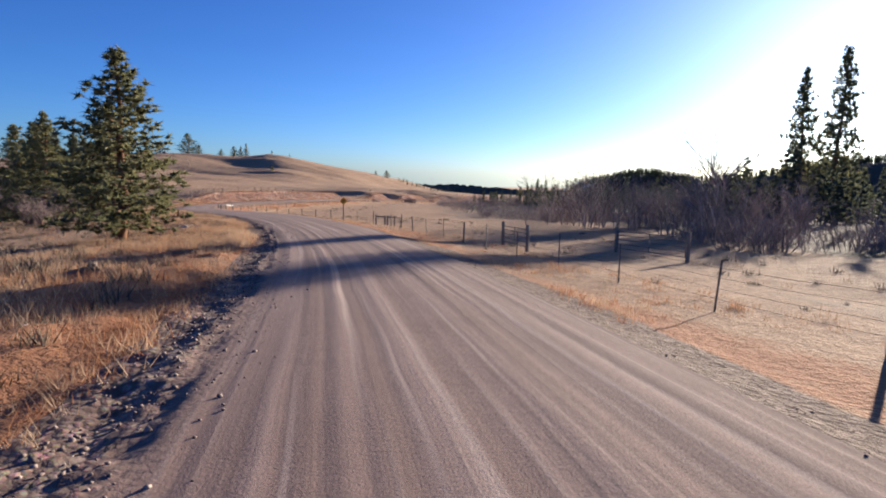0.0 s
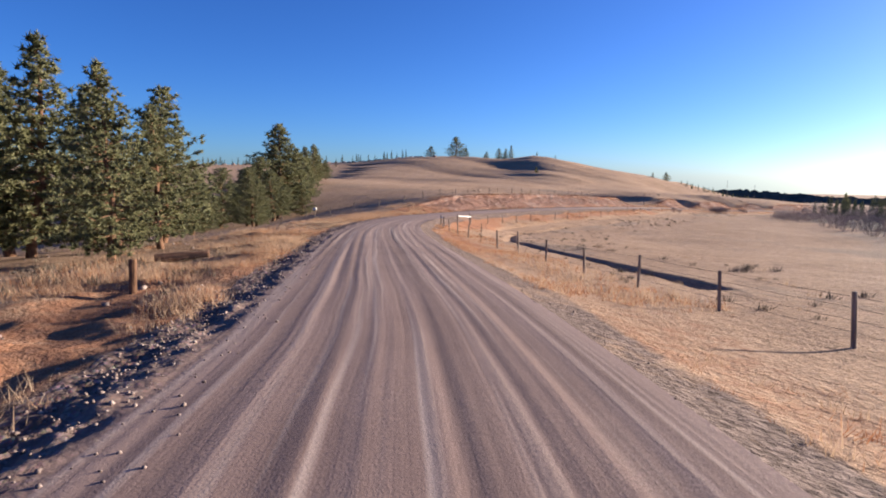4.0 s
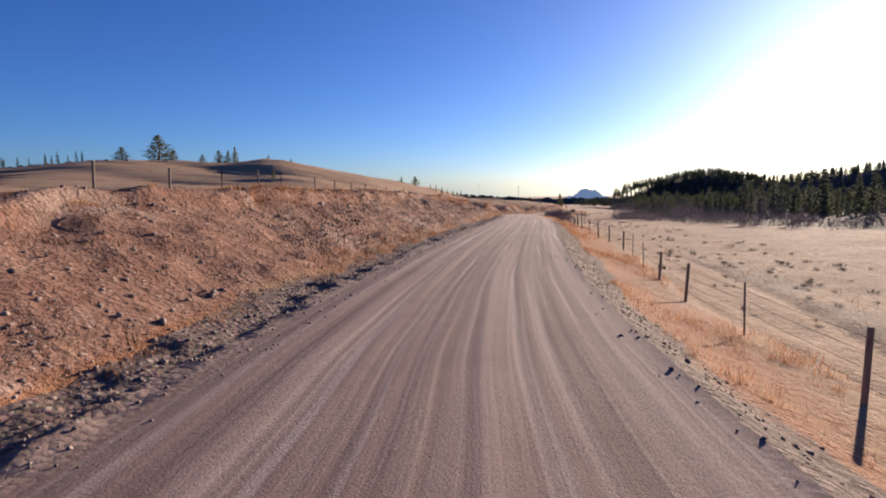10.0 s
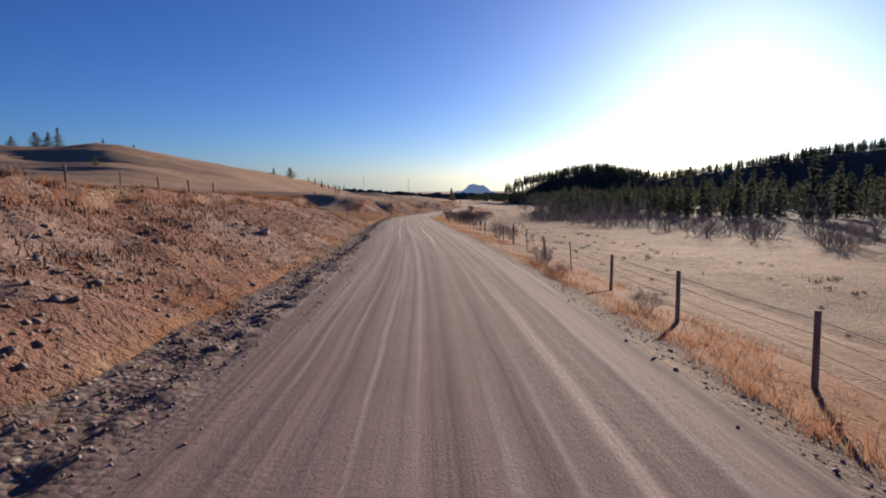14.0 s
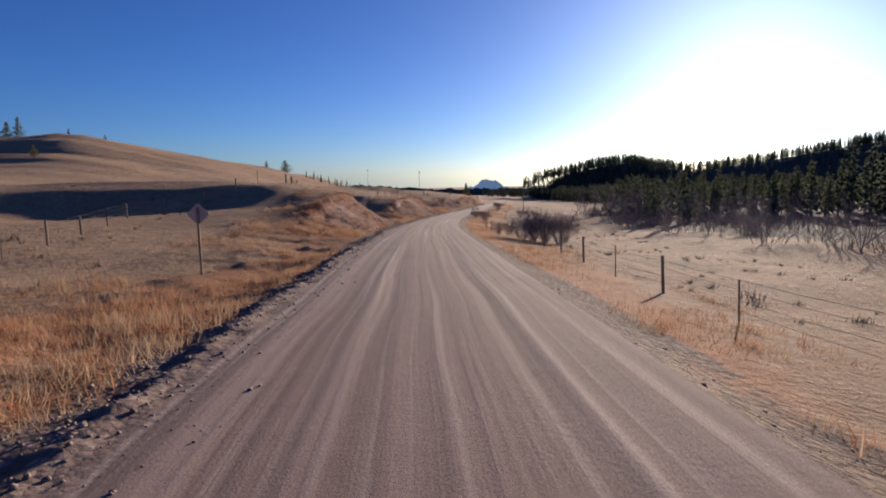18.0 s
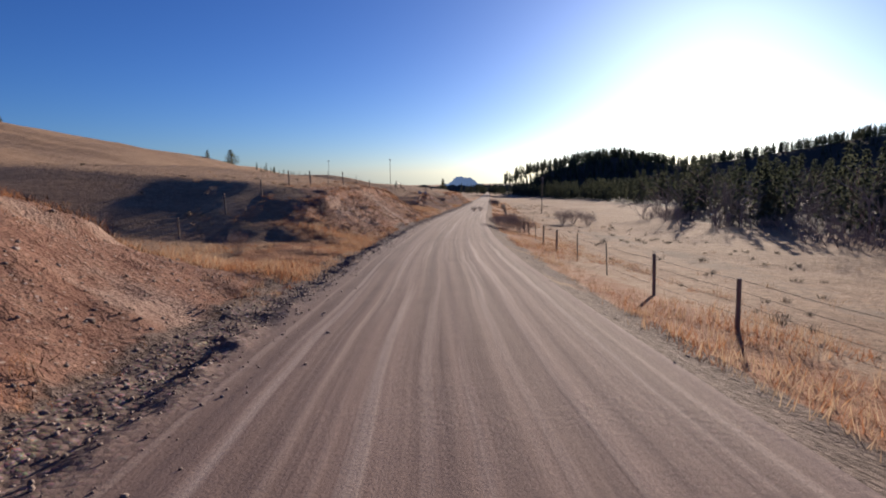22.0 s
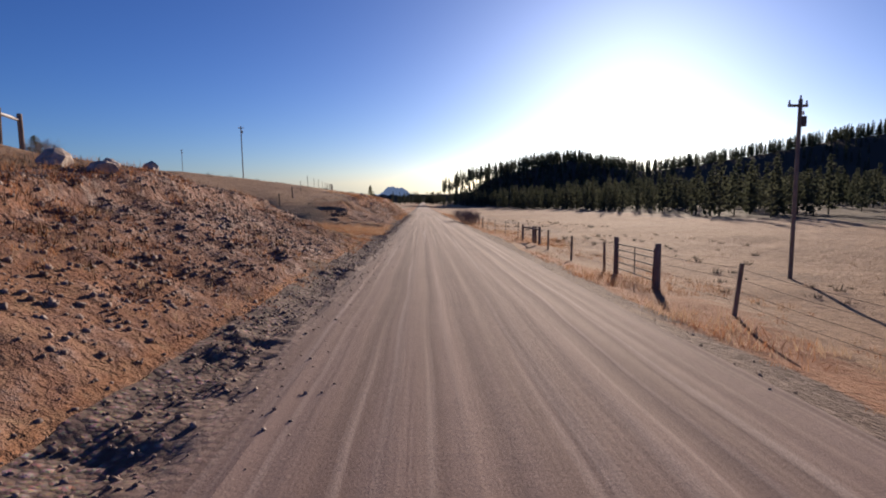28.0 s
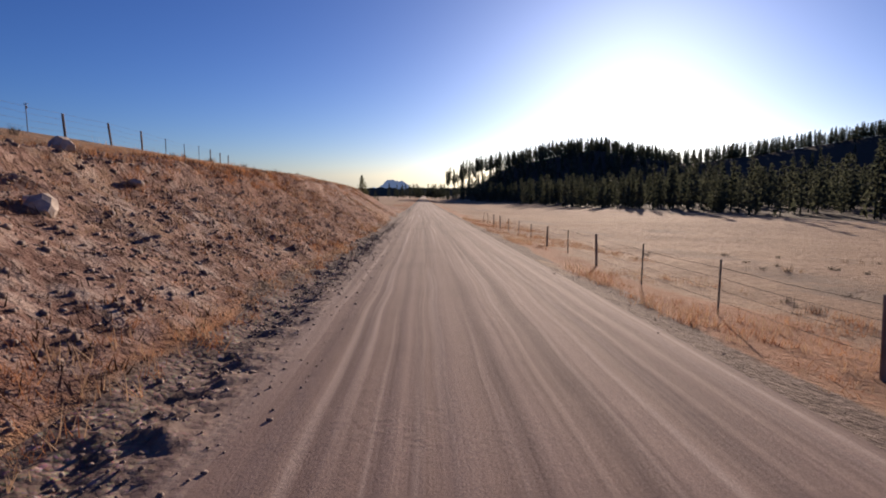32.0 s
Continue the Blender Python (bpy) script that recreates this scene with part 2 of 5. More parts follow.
RIGHT_D = np.array([3.6, 4.5, 6.0, 10.0, 16.0, 40.0, 90.0, 200.0])
RIGHT = {
    -4: (0, -.2, -.4, -.7, -.9, -1.4, -1.8, -2), 0: (0, -.2, -.4, -.7, -.9, -1.4, -1.8, -2), 4: (0, -.2, -.5, -.9, -1.2, -1.4, -1.6, -2),
    7: (0, -.3, -.6, -1.2, -1.6, -2, -2.4, -3), 9: (0, -.5, -1.1, -2.2, -2.4, -2.8, -3, -4), 12: (0, -.4, -.9, -2, -2.4, -2.8, -3, -4),
    17: (0, -.3, -.6, -1.3, -1.8, -2, -2.4, -3), 25: (0, -.3, -.6, -1.2, -1.5, -1.8, -2, -2.4), 32: (0, -.2, -.5, -.9, -1, -1.2, -1.2, -1.2),
    60: (0, -.2, -.4, -.6, -.6, -.6, -.6, -.6)}


def profile(table, knots, s, d):
    ts = sorted(table)
    ss = np.array([s_at(t) if t >= 0 else t * 15.0 for t in ts])
    rows = np.array([table[t] for t in ts])
    out = np.zeros_like(d)
    wide = np.where(knots < 50, 0.0, np.where(knots < 100, 9.0, 22.0))      # far from the road the forms are broader
    cols = np.stack([sum(np.interp(s + w * f, ss, rows[:, k]) for f in (-1, -0.5, 0, 0.5, 1)) / 5 if w else np.interp(s, ss, rows[:, k]) for k, w in enumerate(wide)], -1)
    for k in range(len(knots) - 1):
        f = np.clip((d - knots[k]) / (knots[k + 1] - knots[k]), 0, 1)
        out = np.where(d >= knots[k], cols[..., k] + (cols[..., k + 1] - cols[..., k]) * f, out)
    return out


# crest lines of the hills round the valley: x, y, z
CREST_LEFT = ((-900, -100, 10), (-620, 235, 3), (-521, 419, 9), (-467, 483, 13), (-420, 510, 18), (-385, 535, 17), (-345, 553, 14), (-318, 572, 19), (-282, 592, 11), (-245, 608, 3),
              (-215, 620, -3), (-185, 628, -8), (-130, 640, -16), (-100, 648, -22))
CREST_RIGHT = ((520, 330, 30), (450, 520, 32), (390, 700, 28), (330, 830, 18), (270, 860, 6), (225, 880, -2), (185, 895, -7), (155, 905, -2), (116, 918, 5), (60, 940, -7), (6, 955, -23), (-36, 962, -36))
# where the brush along the creek and the forest behind it begin: s, and how far from the road
BELT_S = (-60, 0, 30, 60, 85, 120, 150, 175, 200, 217, 230, 257, 297, 345, 372, 385, 400, 420, 450, 500, 570, 650, 750, 850, 950)
BELT_D = (26, 24, 25, 32, 50, 68, 66, 58, 50, 43, 38, 33, 30, 28, 34, 30, 28, 36, 46, 52, 54, 48, 38, 24, 18)


def crest(x, y, pts, width):
    best, zz = np.full(np.shape(x), 1e9), np.zeros(np.shape(x))
    for (ax, ay, az), (bx, by, bz) in zip(pts, pts[1:]):
        f = np.clip(((x - ax) * (bx - ax) + (y - ay) * (by - ay)) / ((bx - ax) ** 2 + (by - ay) ** 2), 0, 1)
        q = np.hypot(x - ax - f * (bx - ax), y - ay - f * (by - ay))
        zz = np.where(q < best, az + f * (bz - az), zz)
        best = np.minimum(best, q)
    return zz, np.exp(-(best / width) ** 2)


def ground_z(s, d):
    """Height of the ground."""
    s, d = np.asarray(s, float), np.asarray(d, float)
    s, d = np.broadcast_arrays(s, d)
    xy = plan_point(s, d)
    x, y = xy[..., 0], xy[..., 1]
    z = road_at(s)[..., 2]
    rel = np.where(d < -3.6, profile(LEFT, LEFT_D, s, -d), np.where(d > 3.6, profile(RIGHT, RIGHT_D, s, d), 0))
    crown = np.where(np.abs(d) < 3.6, 0.06 * (1 - (d / 3.6) ** 2), 0)
    off = np.clip((np.abs(d) - 4) / 3, 0, 1)
    rough = off * (0.10 * fbm(x, y, 5.0, 4, 3) + 0.3 * np.clip((np.abs(d) - 12) / 20, 0, 1) * fbm(x, y, 25, 3, 8))
    z = z + rel + crown + rough
    c, w = crest(x, y, CREST_LEFT, 150.0)
    z = np.where(d < 0, z + (np.maximum(c, z) - z) * w * np.clip((-d - 40) / 110, 0, 1), z)
    c, w = crest(x, y, CREST_RIGHT, 110.0)
    z = np.where(d > 0, z + (np.maximum(c, z) - z) * w * np.clip((d - np.where(s > 700, 15, 60)) / np.where(s > 700, 60, 80), 0, 1), z)
    # side ridges and gullies that run down the far hillside
    slant = s + 0.35 * d + 14 * fbm(x, y, 90, 2, 95)
    ridge = 1 - 2 * np.abs(vnoise(slant / 38, d / 300, 96)) + 0.35 * (1 - 2 * np.abs(vnoise(slant / 13, d / 120, 97)))
    z = z + np.where(d < 0, 2.0 * ridge * np.clip((-d - 95) / 70, 0, 1) * np.clip((430 + d) / 130, 0, 1) * np.clip((s - 150) / 60, 0, 1), 0)
    # the ditch along the meadow
    dc = np.interp(s, (90, 110, 140, 200, 300, 350), (13.5, 12, 11.5, 13, 12.5, 10.5))
    z = z - np.where((s > 80) & (s < 360), np.interp(s, (80, 120, 160, 200, 300, 350), (0.4, 0.34, 0.24, 0.1, 0.03, 0)) * np.exp(-((d - dc - 0.7 * fbm(s, s * 0, 14, 2, 41)) / 0.5) ** 2), 0)
    z = z - np.where((s > 130) & (s < 260), 0.16 * np.clip((s - 130) / 10, 0, 1) * np.clip((260 - s) / 30, 0, 1) * np.exp(-((d - 8.8 - 0.5 * fbm(s, s * 0, 9, 2, 43)) / 0.5) ** 2), 0)
    # the hollow with the old pines
    hollow = np.exp(-((x + 150) / 75) ** 2 - ((y - 108) / 60) ** 2) * np.clip((-d - 14) / 40, 0, 1)
    z = np.where(d < 0, z + (np.minimum(z, -11.2) - z) * hollow, z)
    # crumbling cuts
    cut = np.clip((-d - 4.9) / 0.6, 0, 1) * np.clip((11 + d) / 1.5, 0, 1)
    steep = np.clip(((profile(LEFT, LEFT_D, s, np.full_like(d, 9.6)) - profile(LEFT, LEFT_D, s, np.full_like(d, 5.0))) / 4.6 - 0.2) / 0.15, 0, 1)
    z = z - cut * steep * 0.13 * np.clip(vnoise((s - 0.55 * d) / 0.95, d / 7, 61) - 0.1, 0, 1)          # rills down the cut
    z = z + steep * 0.36 * np.clip((-d - 9.4 - 0.6 * fbm(s, s * 0, 4, 4, 63)) / 0.2, 0, 1) * np.clip((14 + d) / 3.5, 0, 1)      # the ragged turf lip
    z = z + cut * (0.10 * fbm(x, y, 1.0, 2, 31) + 0.11 * fbm(s, d, 3.0, 3, 33) + 0.06 * steep * fbm(x, y, 0.5, 2, 37))
    z = z + np.clip((-d - 3.5) / 0.3, 0, 1) * np.clip((6 + d) / 0.8, 0, 1) * 0.055 * fbm(x, y, 0.7, 2, 36)
    # clods and loose gravel thrown up along the left edge, ruts in the road, the windrow above the meadow bank
    edge = np.clip((-d - 3.55) / 0.4, 0, 1) * np.clip((5.0 + d) / 0.35, 0, 1)
    lumps = np.clip(0.75 - np.abs(vnoise(x / 0.24, y / 0.24, 91)) * 1.5, 0, 1) + 0.5 * np.clip(0.8 - np.abs(vnoise(x / 0.13, y / 0.13, 92)) * 1.6, 0, 1)
    z = z + edge * (0.075 * lumps * (0.75 + 0.5 * fbm(x, y, 2.5, 2, 90)) + 0.08 * np.exp(-((-d - 4.1) / 0.3) ** 2) * (0.6 + 0.6 * fbm(s, s * 0, 3, 2, 93)))
    z = z + np.clip((3.5 - np.abs(d)) / 0.5, 0, 1) * (0.009 * vnoise(d * 2.4 + 3 + 0.6 * fbm(s, s * 0, 30, 2, 70), s / 35, 71) + 0.010 * vnoise(d * 6, s / 16, 72))
    z = z + np.where((d > 2.6) & (d < 5.4), 0.09 * np.exp(-((d - 3.95) / 0.38) ** 2) * np.clip((s - 108) / 12, 0, 1) * np.clip((205 - s) / 20, 0, 1) * (0.75 + 0.5 * fbm(x, y, 1.1, 3, 94)), 0)
    return z


def place(s, d, lift=0.0):
    xy = plan_point(s, d)
    return Vector((float(xy[0]), float(xy[1]), float(ground_z(s, d)) + lift))


def at_xy(x, y):
    """s and d of a plan place."""
    k = np.arange(-40.0, 900.0, 2.0)
    s, d = 0.0, 0.0
    for step in (2.0, 0.2):
        if step < 1:
            k = np.arange(s - 4, s + 4, 0.2)
        p, h = road_at(k)[:, :2], heading(k)
        n = np.stack([h[:, 1], -h[:, 0]], -1)
        v = np.array([x, y]) - p
        dn = (v * n).sum(1)
        near = np.clip(np.where(np.abs(dn) < 3.4, dn / 0.85, dn + 0.6 * np.sign(dn)), -NEAR, NEAR)
        rest = v - n * sideways(near)[:, None]
        df = rest @ FAR_N
        miss = np.linalg.norm(rest - FAR_N * df[:, None], axis=1)
        miss = np.where(np.abs(near) < NEAR, np.abs((v * h).sum(1)), miss)
        i = miss.argmin()
        s, d = float(k[i]), float(near[i] + (df[i] if abs(near[i]) >= NEAR else 0))
    return s, d


def ground_xy(x, y):
    s, d = at_xy(x, y)
    return float(ground_z(s, d))


# ---- building helpers ----
def mesh(name, verts, faces, mats=(), smooth=False):
    me = bpy.data.meshes.new(name)
    me.from_pydata([tuple(v) for v in verts], [], [tuple(f) for f in faces])
    for m in mats:
        me.materials.append(m)
    if smooth:
        me.shade_smooth()
    me.update()
    return me


def part(name, bm, material, parent=None, label="", smooth=False):
    """Links a bmesh as one mesh object under a thing or a part."""
    me = bpy.data.meshes.new(name)
    bm.to_mesh(me)
    bm.free()
    me.materials.append(material)
    if smooth:
        me.shade_smooth()
    ob = new(name, me)
    ob.parent = parent
    return tagged(ob, label)


def sheet(name, ss, ds, mats):
    """A piece of the ground over the grid of ss by ds, with s and d kept as attributes."""
    sg, dg = np.meshgrid(ss, ds, indexing="ij")
    xy, z = plan_point(sg, dg), ground_z(sg, dg)
    n, m = sg.shape
    co = np.stack([xy[..., 0], xy[..., 1], z], -1).reshape(-1, 3)
    i = (np.arange(n - 1)[:, None] * m + np.arange(m - 1)[None, :]).ravel()
    faces = np.stack([i, i + 1, i + m + 1, i + m], 1)
    me = bpy.data.meshes.new(name)
    me.vertices.add(len(co))
    me.vertices.foreach_set("co", co.ravel())
    me.loops.add(len(faces) * 4)
    me.loops.foreach_set("vertex_index", faces.ravel())
    me.polygons.add(len(faces))
    me.polygons.foreach_set("loop_start", np.arange(len(faces)) * 4)
    me.update(calc_edges=True)
    me.validate()
    for key, val in (("along", sg), ("across", dg)):
        a = me.attributes.new(key, "FLOAT", "POINT")
        a.data.foreach_set("value", val.ravel().astype(np.float32))
    me.shade_smooth()
    for mt in mats:
        me.materials.append(mt)
    return new(name, me), sg, dg, co


# ---- ground and road ----
gravel = Mat("gravel_road", 0.95, 0.15)
xyz = gravel.co
al, ac = gravel.attr("along"), gravel.attr("across")
cv = gravel.t.nodes.new("ShaderNodeCombineXYZ")
gravel.link(al, cv.inputs[0])
gravel.link(ac, cv.inputs[1])
sd = cv.outputs[0]
warp = gravel.t.nodes.new("ShaderNodeVectorMath")
warp.operation = "ADD"
wv = gravel.t.nodes.new("ShaderNodeCombineXYZ")
gravel.link(gravel.math("MULTIPLY", gravel.noise(0.10, 2), 0.5), wv.inputs[1])
gravel.link(sd, warp.inputs[0])
gravel.link(wv.outputs[0], warp.inputs[1])
sd = warp.outputs[0]
streak = gravel.noise(1.0, 2.5, 0.5, sd, (0.014, 1.5, 1.0))
streak2 = gravel.noise(1.0, 2, 0.5, sd, (0.035, 3.4, 1.0))
blot = gravel.noise(0.35, 5, 0.6)
wash = gravel.noise(1.0, 4, 0.6, sd, (1.3, 0.5, 1.0))
col = gravel.ramp(streak, [(0.30, (0.185, 0.132, 0.115)), (0.5, (0.265, 0.192, 0.166)), (0.70, (0.40, 0.308, 0.268))])
col = gravel.mix(0.4, col, gravel.ramp(blot, [(0.3, (0.20, 0.138, 0.118)), (0.7, (0.34, 0.25, 0.215))]))
col = gravel.mix(gravel.ramp(streak2, [(0.55, (0, 0, 0)), (0.70, (0.62, 0.62, 0.62))]), col, (0.52, 0.43, 0.37))
rut = gravel.noise(1.0, 3, 0.6, sd, (0.05, 5.5, 1.0))
col = gravel.mix(gravel.ramp(rut, [(0.58, (0, 0, 0)), (0.76, (0.32, 0.32, 0.32))]), col, (0.125, 0.088, 0.076))
edge = gravel.math("SUBTRACT", gravel.math("MAXIMUM", gravel.math("MULTIPLY", ac, -1.0), gravel.math("SUBTRACT", ac, 0.3)), 3.1)
edge = gravel.math("ADD", gravel.math("MULTIPLY", edge, 0.75, True), gravel.math("MULTIPLY", gravel.math("SUBTRACT", blot, 0.5), 0.8), True)
pebble = gravel.voronoi(34.0)
clod = gravel.voronoi(10.0)
rubble = gravel.ramp(clod.outputs["Color"], [(0.15, (0.060, 0.044, 0.040)), (0.5, (0.165, 0.122, 0.110)), (0.72, (0.24, 0.182, 0.16)), (0.95, (0.44, 0.36, 0.32))])
rubble = gravel.mix(0.5, rubble, pebble.outputs["Color"], "SOFT_LIGHT")
rubble = gravel.mix(gravel.ramp(clod.outputs["Distance"], [(0.3, (0, 0, 0)), (0.62, (0.8, 0.8, 0.8))]), rubble, (0.075, 0.055, 0.050))
col = gravel.mix(gravel.math("MULTIPLY", edge, 0.8, True), col, rubble)
fine = gravel.noise(45.0, 4, 0.7)
col = gravel.mix(0.35, col, gravel.ramp(fine, [(0.3, (0.12, 0.09, 0.08)), (0.7, (0.55, 0.44, 0.37))]), "OVERLAY")
gravel.color(col)
h1 = gravel.math("ADD", gravel.math("MULTIPLY", streak, 0.7), gravel.math("MULTIPLY", wash, 0.18))
h1 = gravel.math("ADD", h1, gravel.math("MULTIPLY", streak2, 0.12))
h1 = gravel.math("SUBTRACT", h1, gravel.math("MULTIPLY", rut, 0.14))
n1 = gravel.bump(h1, 0.6, 0.08)
h2 = gravel.math("ADD", gravel.math("MULTIPLY", gravel.math("SUBTRACT", 1.0, pebble.outputs["Distance"]), gravel.math("ADD", 0.2, gravel.math("MULTIPLY", edge, 0.5))), fine)
n1 = gravel.bump(gravel.math("MULTIPLY", gravel.math("SUBTRACT", 1.0, clod.outputs["Distance"]), edge), 0.8, 0.035, n1)
gravel.bump(h2, 0.45, 0.014, n1)


def land(name, relief=0.36):
    """Dry grassland, with bare reddish earth where the attribute bare says so and dark sage where sage does."""
    m = Mat(name, 0.97, 0.08)
    big, mid, tuft, fin = m.noise(0.03, 4), m.noise(0.28, 6, 0.65), m.noise(1.9, 6, 0.75), m.noise(9.0, 4, 0.65)
    grass = m.ramp(mid, [(0.25, (0.200, 0.126, 0.083)), (0.5, (0.335, 0.222, 0.148)), (0.75, (0.46, 0.326, 0.228))])
    grass = m.mix(0.5, grass, m.ramp(big, [(0.3, (0.235, 0.146, 0.093)), (0.7, (0.415, 0.290, 0.198))]))
    grass = m.mix(m.ramp(tuft, [(0.42, (0, 0, 0)), (0.64, (0.6, 0.6, 0.6))]), grass, (0.130, 0.080, 0.054))
    grass = m.mix(0.5, grass, m.ramp(fin, [(0.3, (0.16, 0.15, 0.14)), (0.7, (0.78, 0.74, 0.66))]), "OVERLAY")
    rill = m.noise(1.0, 6, 0.7, None, (0.9, 0.9, 0.25))
    dirt = m.ramp(rill, [(0.28, (0.160, 0.072, 0.053)), (0.5, (0.265, 0.140, 0.101)), (0.72, (0.37, 0.225, 0.166))])
    peb = m.voronoi(7.0)
    dirt = m.mix(m.ramp(peb.outputs["Distance"], [(0.14, (0.75, 0.75, 0.75)), (0.27, (0, 0, 0))]), dirt, m.ramp(peb.outputs["Color"], [(0.2, (0.20, 0.135, 0.110)), (0.8, (0.54, 0.45, 0.39))]))
    dirt = m.mix(m.ramp(fin, [(0.45, (0, 0, 0)), (0.72, (0.7, 0.7, 0.7))]), dirt, (0.115, 0.062, 0.042))
    lump = m.noise(2.6, 5, 0.7)
    dirt = m.mix(m.ramp(lump, [(0.52, (0, 0, 0)), (0.68, (0.55, 0.55, 0.55))]), dirt, (0.13, 0.062, 0.046))
    dirt = m.mix(m.ramp(m.noise(0.22, 5, 0.6), [(0.53, (0, 0, 0)), (0.60, (0.75, 0.75, 0.75))]), dirt, m.ramp(fin, [(0.35, (0.27, 0.175, 0.138)), (0.65, (0.44, 0.315, 0.25))]))
    verge = m.ramp(mid, [(0.3, (0.25, 0.105, 0.056)), (0.7, (0.41, 0.205, 0.112))])
    verge = m.mix(m.ramp(fin, [(0.35, (0, 0, 0)), (0.65, (0.5, 0.5, 0.5))]), verge, (0.16, 0.070, 0.032))
    stone = m.ramp(m.voronoi(9.0).outputs["Color"], [(0.1, (0.050, 0.034, 0.030)), (0.85, (0.19, 0.14, 0.12))])

    def mask(key, soft=0.55):
        return m.math("MULTIPLY", m.math("ADD", m.math("SUBTRACT", m.attr(key), 0.5), m.math("MULTIPLY", m.math("SUBTRACT", tuft, 0.5), soft)), 4.0, False)

    def sharp(key, soft=0.9):
        return m.math("ADD", mask(key, soft), 0.5, True)
    c = m.mix(sharp("verge"), grass, verge)
    scree = m.ramp(m.voronoi(5.0).outputs["Color"], [(0.1, (0.11, 0.058, 0.047)), (0.5, (0.23, 0.132, 0.105)), (0.9, (0.37, 0.255, 0.21))])
    scree = m.mix(m.ramp(rill, [(0.52, (0, 0, 0)), (0.66, (1, 1, 1))]), scree, (0.46, 0.37, 0.315))
    dirt = m.mix(sharp("rocky", 1.1), dirt, scree)
    c = m.mix(sharp("bare"), c, dirt)
    c = m.mix(sharp("sage"), c, m.mix(tuft, (0.135, 0.098, 0.072), (0.26, 0.188, 0.138)))
    # near-black ground fills the gaps between the sparse conifers
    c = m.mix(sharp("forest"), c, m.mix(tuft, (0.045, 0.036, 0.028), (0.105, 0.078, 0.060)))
    c = m.mix(sharp("shoulder"), c, stone)
    m.color(c)
    n1 = m.bump(m.math("ADD", rill, m.math("MULTIPLY", tuft, 0.8)), 1.0, relief)
    m.bump(m.math("ADD", m.math("MULTIPLY", peb.outputs["Distance"], -0.6), fin), 0.7, 0.09, n1)
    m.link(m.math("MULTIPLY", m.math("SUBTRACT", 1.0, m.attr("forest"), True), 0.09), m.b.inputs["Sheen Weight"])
    m.b.inputs["Sheen Roughness"].default_value = 0.6
    m.b.inputs["Sheen Tint"].default_value = (0.85, 0.62, 0.47, 1)
    return m.m


earth, slope_grass, hay = land("dry_grassland"), land("dry_hill_grass", 0.18), land("dry_meadow", 0.15)
S_FINE = np.arange(-12.0, s_at(32) + 60, 0.8)
S_ALL = np.r_[-850, -500, -250, -120, -70, -45, -30, -20, S_FINE, S_FINE[-1] + np.cumsum(0.8 * 1.07 ** np.arange(1, 84))]
S_ALL = S_ALL[S_ALL < 4000]
D_ROAD = np.linspace(-3.0, 3.6, 67)
D_EDGE = np.linspace(-5.0, -3.0, 25)
S_EDGE = np.r_[S_ALL[S_ALL < -8], np.arange(-8, s_at(32) + 34, 0.1), S_ALL[S_ALL > s_at(32) + 34]]
D_L = -np.r_[5.0, np.arange(5.17, 11.4, 0.17), 11.6, 11.8, 12 + np.cumsum(0.33 * 1.07 ** np.arange(1, 96))]
D_L = D_L[D_L > -2600][::-1]
D_NEAR, D_L = D_L[D_L > -14.2], D_L[D_L < -13.2]
D_NEAR = np.r_[D_L[-1], D_NEAR[D_NEAR > D_L[-1]]]
S_NEAR = np.r_[S_ALL[S_ALL < -12], np.arange(-12, s_at(32) + 40, 0.3), S_ALL[S_ALL > s_at(32) + 40]]
D_R = np.r_[3.6, np.arange(3.75, 5, 0.15), np.arange(5.1, 8, 0.3), np.arange(8, 16, 0.26), 16 + np.cumsum(0.5 * 1.08 ** np.arange(1, 82))]
D_R = D_R[D_R < 2600]


def bank_slope(s):
    """How steep the cut beside the road is at s."""
    return (profile(LEFT, LEFT_D, s, np.full_like(s, 9.6)) - profile(LEFT, LEFT_D, s, np.full_like(s, 5.0))) / 4.6


def cover(ob, key, val):
    a = ob.data.attributes.new(key, "FLOAT", "POINT")
    a.data.foreach_set("value", np.clip(val, 0, 1).ravel().astype(np.float32))


